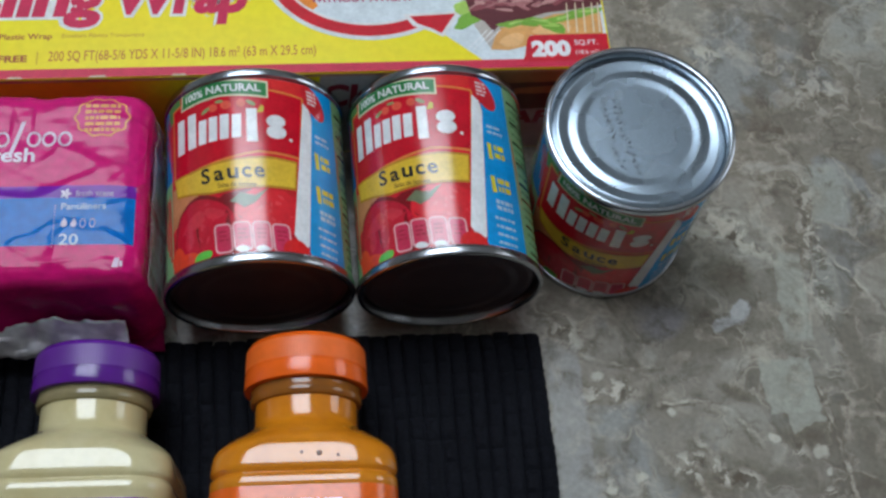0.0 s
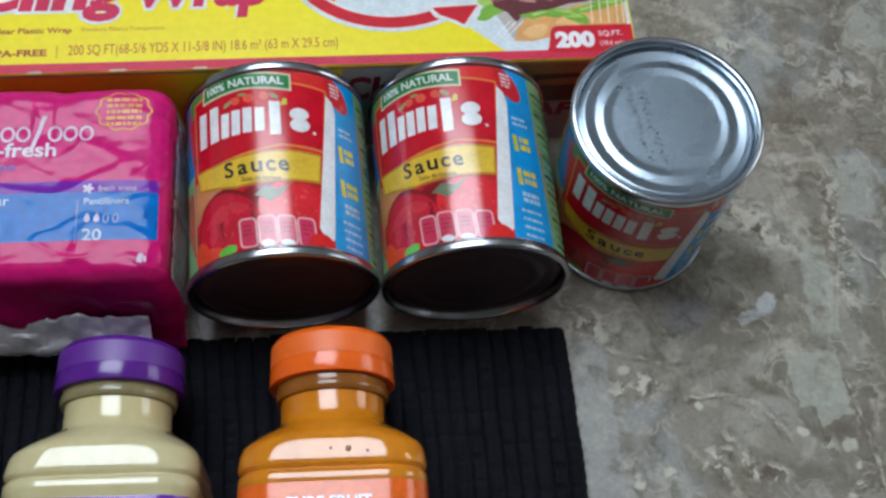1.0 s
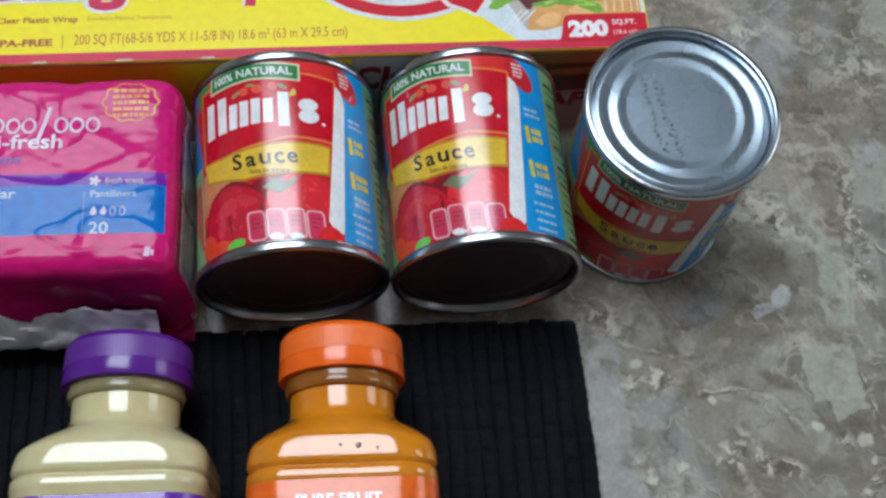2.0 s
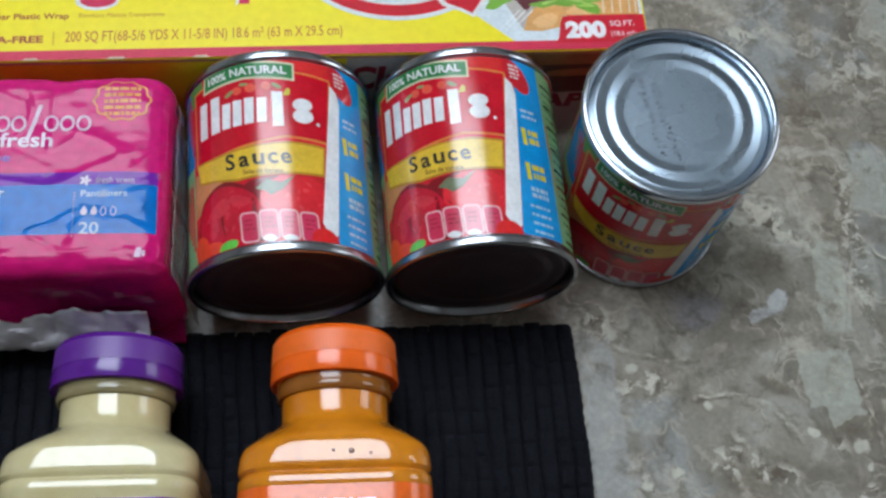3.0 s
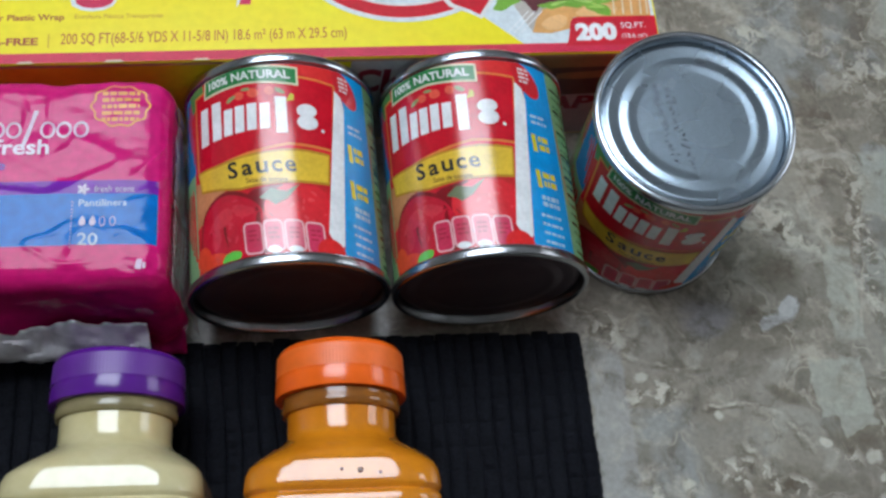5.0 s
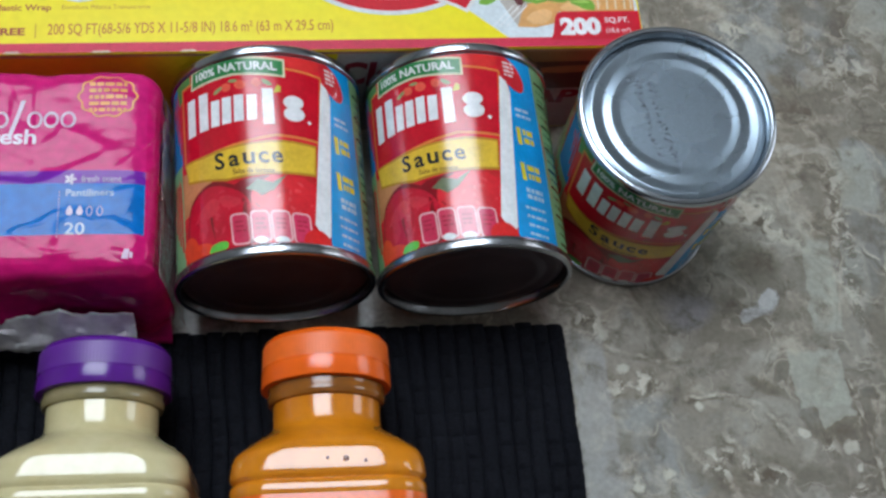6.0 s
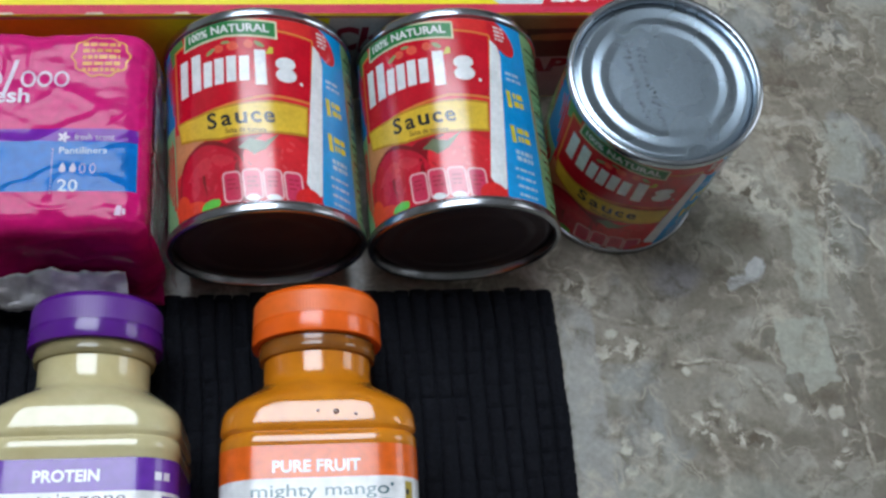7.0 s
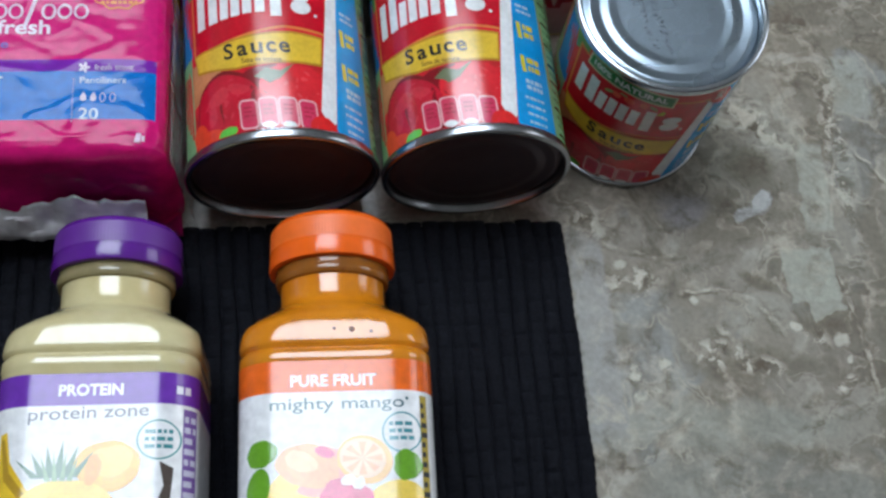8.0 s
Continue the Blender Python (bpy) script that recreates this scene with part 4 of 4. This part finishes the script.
def pack():
    hx, hy, hz = PACK[0] / 2, PACK[1] / 2, PACK[2] / 2
    p = thing("liner_pack", pose(-0.0740, 0.1315, 0, 0, 0, 8.5), "pink and blue plastic pack of pantiliners, creased film", "pack")
    bm = bmesh.new()
    nx, ny, nz = 150, 84, 50
    bmesh.ops.create_cube(bm, size=1, matrix=Matrix.Diagonal((2 * hx, 2 * hy, 2 * hz, 1)))
    for axis, n, half in ((0, nx, hx), (1, ny, hy), (2, nz, hz)):
        normal = Vector([1 if a == axis else 0 for a in range(3)])
        for i in range(1, n):
            bmesh.ops.bisect_plane(bm, geom=bm.verts[:] + bm.edges[:] + bm.faces[:], plane_co=normal * (-half + 2 * half * i / n), plane_no=normal, dist=1e-7)
    for v in bm.verts:
        v.co = pack_surface(*v.co) + Vector((-hx, hy, hz))
    pink, purple, blue, magenta = (0.58, 0.016, 0.16), (0.17, 0.02, 0.33), (0.003, 0.14, 0.48), (0.56, 0.008, 0.14)
    film = banded("pack_film", [(-1, magenta), (0.0125, blue), (0.0305, purple), (0.0352, pink)], 1, 0.15, bump=0.0014, bump_scale=1.0, limit=(0, -0.0035, magenta))
    film.node_tree.nodes["Principled BSDF"].inputs["Specular IOR Level"].default_value = 0.22
    # thin sharp wrinkles of the film over the broad waves
    nt = film.node_tree
    at = nt.nodes.new("ShaderNodeTexCoord")
    wave = nt.nodes.new("ShaderNodeTexNoise")
    wave.inputs["Scale"].default_value, wave.inputs["Detail"].default_value, wave.inputs["Distortion"].default_value = 16, 2, 0.8
    ridge = nt.nodes.new("ShaderNodeMapRange")
    ridge.interpolation_type = "SMOOTHSTEP"
    ridge.inputs[1].default_value, ridge.inputs[2].default_value, ridge.inputs[3].default_value, ridge.inputs[4].default_value = 0.0, 0.02, 1.0, 0.0
    off = nt.nodes.new("ShaderNodeMath")
    off.operation = "SUBTRACT"
    off.inputs[1].default_value = 0.52
    size = nt.nodes.new("ShaderNodeMath")
    size.operation = "ABSOLUTE"
    nt.links.new(at.outputs["Object"], wave.inputs["Vector"])
    nt.links.new(wave.outputs["Fac"], off.inputs[0])
    nt.links.new(off.outputs[0], size.inputs[0])
    nt.links.new(size.outputs[0], ridge.inputs[0])
    crinkle = nt.nodes.new("ShaderNodeBump")
    crinkle.inputs["Strength"].default_value, crinkle.inputs["Distance"].default_value = 1.0, 0.00018
    nt.links.new(ridge.outputs[0], crinkle.inputs["Height"])
    waves = next(n for n in nt.nodes if n.type == "BUMP" and n != crinkle)
    # the film is drawn tight along the pack, so its waves run lengthwise
    stretch = nt.nodes.new("ShaderNodeMapping")
    stretch.inputs["Scale"].default_value = (24, 46, 50)
    nt.links.new(at.outputs["Object"], stretch.inputs[0])
    nt.links.new(stretch.outputs[0], waves.inputs["Height"].links[0].from_node.inputs["Vector"])
    nt.links.new(waves.outputs[0], crinkle.inputs["Normal"])
    nt.links.new(crinkle.outputs[0], nt.nodes["Principled BSDF"].inputs["Normal"])
    body = part("pack_body", bm, film, p)

    def top(x, y, lift):
        q = pack_surface(x + hx, y - hy, hz)
        return (q.x - hx, q.y + hy, q.z + hz + 0.0001 + lift)

    def pr(draw, colour, lift, step=3.0):
        # print positions are given from a corner 6.5 mm nearer than the pack's own
        printed(draw, colour, body, top, lift, step, step, 0.25, 6.5)
    white = (0.75, 0.66, 0.75)
    # maker's name as plain slanted strokes
    for x in (-68.5, -63, -57.6, -52.4, -41.6, -36.4, -31):
        pr(lambda bm: ring(bm, x + 2.2, 47.4, 2.5, 3.1, 0.85, 24), (0.7, 0.56, 0.67), 0.1)
    pr(polys([(-47.6, 41.6), (-46.2, 41.6), (-42.6, 54.6), (-44.0, 54.6)]), (0.7, 0.56, 0.67), 0.1)
    pr(lambda bm: lettering(bm, "acti-fresh", -71, 38.4, 32.4, 5.6, 0.02), white, 0.1)
    pr(lambda bm: (lettering(bm, "body shape", -78, 32.0, 26.2, 4.2, 0.01),), (0.16, 0.12, 0.5), 0.1)
    pr(lambda bm: ring(bm, -16.4, 56.2, 9.5, 7.9, 0.6, 80, 0.05), (0.85, 0.4, 0.1), 0.1)
    pr(lambda bm: bars(bm, -22.4, 60.0, -10.2, 5, 2.4, 1.3, 11), (0.85, 0.4, 0.12), 0.1)
    pr(lambda bm: (lettering(bm, "fresh scent", -23.4, 24.4, 12.6, 2.2, 0.0), [poly(bm, oval(-26.8 + 1.1 * math.cos(a), 25.4 + 1.1 * math.sin(a), 0.9, 0.5, math.degrees(a))) for a in (0, 1.256, 2.513, 3.77, 5.027)]), white, 0.1)
    pr(lambda bm: (lettering(bm, "Pantiliners", -28, 19.4, 15, 2.4, 0.015), lettering(bm, "20", -27.8, 5.8, 6.2, 4.2, 0.01), lettering(bm, "Regular", -70, 18.6, 17.5, 4.6, 0.015)), (0.6, 0.7, 0.8), 0.1)
    drop = [(0, 2.1), (0.7, 0.8), (1.1, -0.3), (0.9, -1.3), (0, -1.8), (-0.9, -1.3), (-1.1, -0.3), (-0.7, 0.8)]
    pr(polys(*[[(x + a, 14.2 + b) for a, b in drop] for x in (-26.6, -23.4)]), white, 0.1)
    pr(lambda bm: [ring(bm, x, 14, 1.0, 1.8, 0.3, 16) for x in (-20.4, -17.2)], white, 0.1)
    pr(polys(*[[(-30.2, y), (-29.8, y), (-29.8, y + 0.5), (-30.2, y + 0.5)] for y in [5 + 1.2 * k for k in range(14)]]), white, 0.1)
    pr(polys([(-10, -2.6), (-8, -2.6), (-7.6, 1), (-9.2, 1)], [(-7.6, -2.2), (-6.6, -2.2), (-6.6, 0), (-7.6, 0)]), (0.7, 0.5, 0.65), 0.1)

    # printed panels on the end of the pack
    def end(x, y, lift):
        q = pack_surface(hx, x - hy, y - hz)
        return (q.x - hx + 0.00015 + lift, q.y + hy, q.z + hz)
    printed(polys(rounded(36, 20, 58, 53, 1.5)), (0.42, 0.2, 0.42), body, end, 0.05, 3.0, 3.0, 0.3)
    printed(lambda bm: bars(bm, 38, 48, 56, 9, 3.0, 1.0, 17), (0.2, 0.06, 0.3), body, end, 0.1, 3.0, 3.0, 0.3)
    printed(lambda bm: bars(bm, 12, 50, 31, 8, 4.0, 1.4, 18), (0.62, 0.4, 0.55), body, end, 0.1, 3.0, 3.0, 0.3)

    # crumpled end of the film along the near side and the clear overwrap at the end
    def sheet(name, x0, x1, n, rows, shape, mat, label):
        bm = bmesh.new()
        grid = [[bm.verts.new(shape(x0 + (x1 - x0) * i / n, j / rows)) for i in range(n + 1)] for j in range(rows + 1)]
        for a, b in zip(grid, grid[1:]):
            for i in range(n):
                bm.faces.new((a[i], a[i + 1], b[i + 1], b[i]))
        ob = part(name, bm, mat, p, label)
        so = ob.modifiers.new("thickness", "SOLIDIFY")
        so.thickness = 0.0002
        return ob

    def flap(x, t):
        y = -0.0040 - 0.0070 * t - 0.003 * noise.noise((x * 60, 0, t)) * t
        z = 0.0355 - 0.017 * t + 0.005 * (1 - t) * noise.noise((x * 45, 3, 0)) + 0.0035 * noise.noise((x * 130, t * 3, 2)) + 0.002 * noise.noise((x * 320, t * 5, 5))
        return (x, y, z)
    sheet("seal_flap", -0.148, -0.010, 120, 10, flap, FILM, "crumpled translucent film seal")

    def side(y, t):
        return (0.0006 + 0.003 * t + 0.0016 * noise.noise((y * 90, t * 4, 1)), 0.002 + y, 0.052 - 0.05 * t)
    sheet("overwrap", 0.0, 0.066, 50, 14, side, CLEAR, "clear crinkled film overwrap")

    def fold(x, t):
        return (x, 0.006 - 0.012 * t + 0.001 * noise.noise((x * 200, t, 0)), 0.018 - 0.0115 * t)
    sheet("end_fold", -0.012, 0.0, 10, 6, fold, ink((0.4, 0.008, 0.11)), "folded magenta film")
    return p


pack()


# ---- juice bottles ----
SECTIONS = [(29.5, 17.6, 17.6, 17.3), (27, 17.6, 17.6, 17.3), (23, 17.6, 17.6, 17.3), (19, 17.6, 17.6, 17.3), (17, 17.7, 17.8, 17.4), (16, 18.0, 18.2, 17.6), (14.6, 19.2, 19.6, 18.4), (12.6, 21.6, 22.6, 19.6), (10.6, 24.2, 25.4, 20.2), (8.6, 26.4, 27.6, 19.6), (7, 27.7, 28.7, 18.2), (5.6, 28.6, 29.3, 16.4),
            (4.6, 29.1, 29.5, 15.2), (2.6, 29.7, 29.7, 14.2), (0, 30.0, 29.9, 13.6), (-2.6, 30.1, 30.0, 13.2), (-3.2, 29.8, 29.7, 13.1), (-4.05, 29.2, 29.1, 12.9), (-4.9, 29.8, 29.7, 13.1), (-5.5, 30.1, 30, 13.2), (-8.5, 30.1, 30, 13.2), (-9, 29.8, 29.7, 13),
            (-60, 29.8, 29.7, 13), (-96, 29.8, 29.7, 13), (-104, 29.6, 29.6, 13), (-110, 27.6, 27.6, 14), (-113, 24, 24, 14)]


def outline(rx, rz, rc):
    """A rectangle of those half-widths with corners of radius rc, as (x, z), clockwise from its top side."""
    fx, fz = rx - rc, rz - rc
    pts = []
    for x0, z0, x1, z1, cx, cz, a0 in ((-fx, rz, fx, rz, fx, fz, 90), (rx, fz, rx, -fz, fx, -fz, 0), (fx, -rz, -fx, -rz, -fx, -fz, -90), (-rx, -fz, -rx, fz, -fx, fz, 180)):
        pts += [(x0 + (x1 - x0) * k / 6, z0 + (z1 - z0) * k / 6) for k in range(6)]
        pts += [(cx + rc * math.cos(radians(a0 - 90 * k / 14)), cz + rc * math.sin(radians(a0 - 90 * k / 14))) for k in range(14)]
    return pts


def loft(sections, cap_ends=True):
    bm = bmesh.new()
    rings = [[bm.verts.new((x * MM, y * MM, z * MM)) for x, z in outline(rx, rz, rc)] for y, rx, rz, rc in sections]
    count = len(rings[0])
    for a, b in zip(rings, rings[1:]):
        for i in range(count):
            j = (i + 1) % count
            bm.faces.new((a[i], b[i], b[j], a[j]))
    if cap_ends:
        bm.faces.new(rings[0])
        bm.faces.new(rings[-1])
    bmesh.ops.recalc_face_normals(bm, faces=bm.faces)
    return bm


def on_bottle(x, y, lift):
    r, rc = 30.15 * MM + lift, 13.2 * MM
    over = max(0.0, abs(x) - (r - rc))
    return (x, y, r - rc + math.sqrt(max(0.0, rc * rc - over * over)))


def bottle(m, juice, collar, cap_mat, grip_mat, reach, words, label_text, category_label):
    b = thing("juice_bottle", m, category_label, "bottle", "juice bottles")
    part("bottle_body", loft(SECTIONS), juice, b)
    part("neck_ring", lathe([(0.0172, 0.0246), (0.0188, 0.0249), (0.0193, 0.0258), (0.0194, 0.0272), (0.0191, 0.0280), (0.0192, 0.0300), (0.0170, 0.0304)]), collar, b, "smoky clear plastic collar under the cap")
    cap = [(0.0, 0.0455), (0.0180, 0.0455), (0.0196, 0.0450), (0.0205, 0.0438), (0.0208, 0.0420), (0.0210, 0.0352), (0.0213, 0.0350), (0.0215, 0.0300), (0.0213, 0.0296), (0.0190, 0.0296)]
    cap = [(r, y + reach if y > 0.03 else y + reach * 0.6) for r, y in cap]
    c = part("cap", lathe(cap, 120), cap_mat, b)
    grip, n = bmesh.new(), 480
    rows = [[grip.verts.new(((0.02085 + 0.0003 * t + lift * (0.00005 if k % 4 < 2 else 0)) * math.sin(2 * math.pi * k / n), 0.0430 + reach - 0.0072 * t, (0.02085 + 0.0003 * t + lift * (0.00005 if k % 4 < 2 else 0)) * math.cos(2 * math.pi * k / n))) for k in range(n)] for t, lift in ((0, 0), (0.08, 1), (0.92, 1), (1, 0))]
    for upper, lower in zip(rows, rows[1:]):
        for k in range(n):
            grip.faces.new((upper[k], lower[k], lower[(k + 1) % n], upper[(k + 1) % n]))
    part("knurled_grip", grip, grip_mat, c)
    band, band_y, white_from = words["band"], words["top"], words["bottom"]
    sleeve = banded("label_film", [(-1, (0.78, 0.78, 0.78)), (white_from * MM, band)], 1, 0.22, coat=0.14)
    label = part("label", loft([(band_y, 30.15, 30.15, 13.2), (-50, 30.15, 30.15, 13.2), (-95, 30.15, 30.15, 13.2)], False), sleeve, b, label_text)

    def pr(draw, colour, lift=0.1, step=1.5):
        printed(draw, colour, label, on_bottle, lift, step, 0, 0.19)
    words["draw"](pr)
    return b


def mango(pr):
    teal = (0.03, 0.12, 0.14)
    pr(lambda bm: lettering(bm, "PURE FRUIT", -14.0, -17.0, 26, 3.7, 0.03), WHITE)
    pr(lambda bm: lettering(bm, "mighty mango", -20.2, -25.2, 40.5, 4.8, 0.005), teal)
    pr(polys(oval(21.2, -21.2, 0.5, 0.5)), teal)
    pr(lambda bm: ring(bm, 19.4, -31.6, 6.2, 6.2, 0.5), (0.06, 0.3, 0.34))
    pr(lambda bm: bars(bm, 15.4, -29.6, 23, 3, 2.2, 1.2, 21), (0.06, 0.26, 0.3))
    pr(polys(oval(-22.6, -36.8, 4.6, 4.0, 20, 24, 0.05), oval(20.6, -41.5, 4.4, 4.6, 0, 24, 0.06), oval(-23.6, -47, 3.4, 6, -10)), (0.14, 0.36, 0.02), 0.12)
    pr(polys(oval(-8, -49, 15, 10, 20, 36, 0.02), oval(17, -52, 9, 6, 10)), (0.85, 0.6, 0.1), 0.08)
    pr(polys(oval(-2, -46, 10, 4, 12, 30, 0.04), oval(-2, -38, 7, 2.2, -22, 24, 0.08)), (0.85, 0.34, 0.26), 0.12)
    pr(polys(oval(-9, -41, 9.5, 6.5, -12, 36, 0.03)), (0.86, 0.42, 0.2), 0.13)
    pr(polys(oval(-11, -39.6, 5, 3, -20, 30, 0.05)), (0.88, 0.58, 0.3), 0.15)
    pr(polys(oval(2, -51, 8, 6, 0, 30, 0.06), oval(-4, -37, 3, 1.6, -20)), (0.7, 0.08, 0.2), 0.16)
    pr(polys(oval(7.8, -39.6, 8.4, 7.2, -20, 36)), (0.88, 0.5, 0.16), 0.2)
    pr(polys(oval(7.2, -39.2, 7, 5.8, -20, 36)), (0.9, 0.62, 0.4), 0.24)
    pr(polys(*[[(7.2, -39.2), (7.2 + 6 * math.cos(a - 0.2), -39.2 + 5 * math.sin(a - 0.2)), (7.2 + 6 * math.cos(a + 0.2), -39.2 + 5 * math.sin(a + 0.2))] for a in [k * 0.785 for k in range(8)]]), (0.88, 0.42, 0.22), 0.27)
    pr(polys(oval(3, -45.6, 2.4, 1.6, 0, 16, 0.1), oval(6, -46.6, 2, 1.6, 40, 16, 0.1)), (0.8, 0.8, 0.78), 0.3)
    pr(polys([(25.2, -20), (27.4, -20), (27.4, -60), (25.2, -60)]), (0.5, 0.36, 0.06), 0.1)
    pr(lambda bm: bars(bm, 25.4, -24, 27.4, 12, 3, 1.6, 31), (0.05, 0.05, 0.05), 0.16)


def zone(pr):
    pr(lambda bm: lettering(bm, "PROTEIN", -9.8, -18.0, 18.6, 3.6, 0.03), WHITE)
    pr(lambda bm: lettering(bm, "protein zone", -18, -26.4, 34.5, 4.8, 0.005, 0, 0.02), (0.1, 0.1, 0.14))
    pr(lambda bm: bars(bm, 24.2, -17.6, 28.6, 1, 2.0, 2.4, 41), (0.7, 0.66, 0.76))
    pr(lambda bm: ring(bm, 19.6, -31.6, 6.4, 6.0, 0.5), (0.06, 0.3, 0.3))
    pr(lambda bm: bars(bm, 15.6, -29.8, 23.6, 3, 2.2, 1.2, 22), (0.06, 0.26, 0.28))
    # bananas, pineapple crown, peach
    pr(polys([(-26, -28.5), (-24, -28), (-22.4, -37), (-17, -45), (-10, -51), (-20, -58), (-26, -46)]), (0.8, 0.52, 0.03), 0.1)
    pr(polys([(-25.6, -30), (-24.6, -30), (-22.4, -40), (-16, -48), (-18, -49), (-24, -42)]), (0.45, 0.26, 0.02), 0.13)
    pr(polys(*[[(-10 + d, -42), (-7 + d, -42), (-8.5 + 2.2 * d + 1, -31 - abs(d) * 0.9)] for d in (-6, -4, -2, 0, 2, 4)]), (0.06, 0.17, 0.09), 0.14)
    pr(polys(*[[(-9 + d, -43), (-7.4 + d, -43), (-8.2 + 1.8 * d, -34 - abs(d) * 0.6)] for d in (-3, -1, 1, 3)]), (0.25, 0.4, 0.22), 0.17)
    pr(polys(oval(5.4, -39, 9.4, 7.4, 0, 36, 0.02)), (0.84, 0.46, 0.05), 0.12)
    pr(polys(oval(6.2, -37.6, 6.4, 4.6, 10, 30, 0.05)), (0.88, 0.56, 0.12), 0.16)
    pr(polys(oval(1.2, -40, 2.2, 4.6, -10, 24, 0.06)), (0.85, 0.36, 0.05), 0.18)
    pr(polys(oval(-6, -50, 13, 7.5, 0, 30, 0.03)), (0.85, 0.6, 0.08), 0.16)
    pr(polys([(20, -38), (24, -40), (23, -52), (19, -52), (21.4, -45)]), (0.08, 0.06, 0.05), 0.16)
    pr(polys([(26.2, -22), (29.6, -22), (29.6, -80), (26.2, -80)]), (0.2, 0.1, 0.36), 0.1)
    pr(lambda bm: bars(bm, 26.6, -26, 29.4, 16, 3.2, 1.8, 32), (0.6, 0.55, 0.7), 0.16)


juice = bottle(pose(-0.0117, 0.0758, 0.0357, 0, 0, 7.8), JUICE_ORANGE, COLLAR_ORANGE, CAP_ORANGE, GRIP_ORANGE, 0.0012, {"band": (0.8, 0.13, 0.01), "top": -8.7, "bottom": -18.6, "draw": mango}, "orange and white printed label", "orange mango juice bottle with orange cap lying on the mat")
bottle(pose(-0.0830, 0.0663, 0.0357, 0, 0, 7.6), JUICE_CREAM, COLLAR_CREAM, CAP_PURPLE, GRIP_PURPLE, -0.0003, {"band": (0.14, 0.03, 0.36), "top": -11.1, "bottom": -20.8, "draw": zone}, "purple and white printed label", "cream-coloured juice bottle with purple cap lying on the mat")
for x, y, r in ((-0.4, 1.6, 0.5), (5.1, 1.2, 0.9), (11, 0.4, 0.5)):
    bm = bmesh.new()
    bmesh.ops.create_uvsphere(bm, u_segments=12, v_segments=8, radius=r * MM)
    for v in bm.verts:
        v.co = Vector((v.co.x + x * MM, v.co.y + y * MM, v.co.z * 0.35 + 0.0299))
    part("droplet", bm, ink((0.2, 0.08, 0.03), 0.12), juice, "small brown splash")
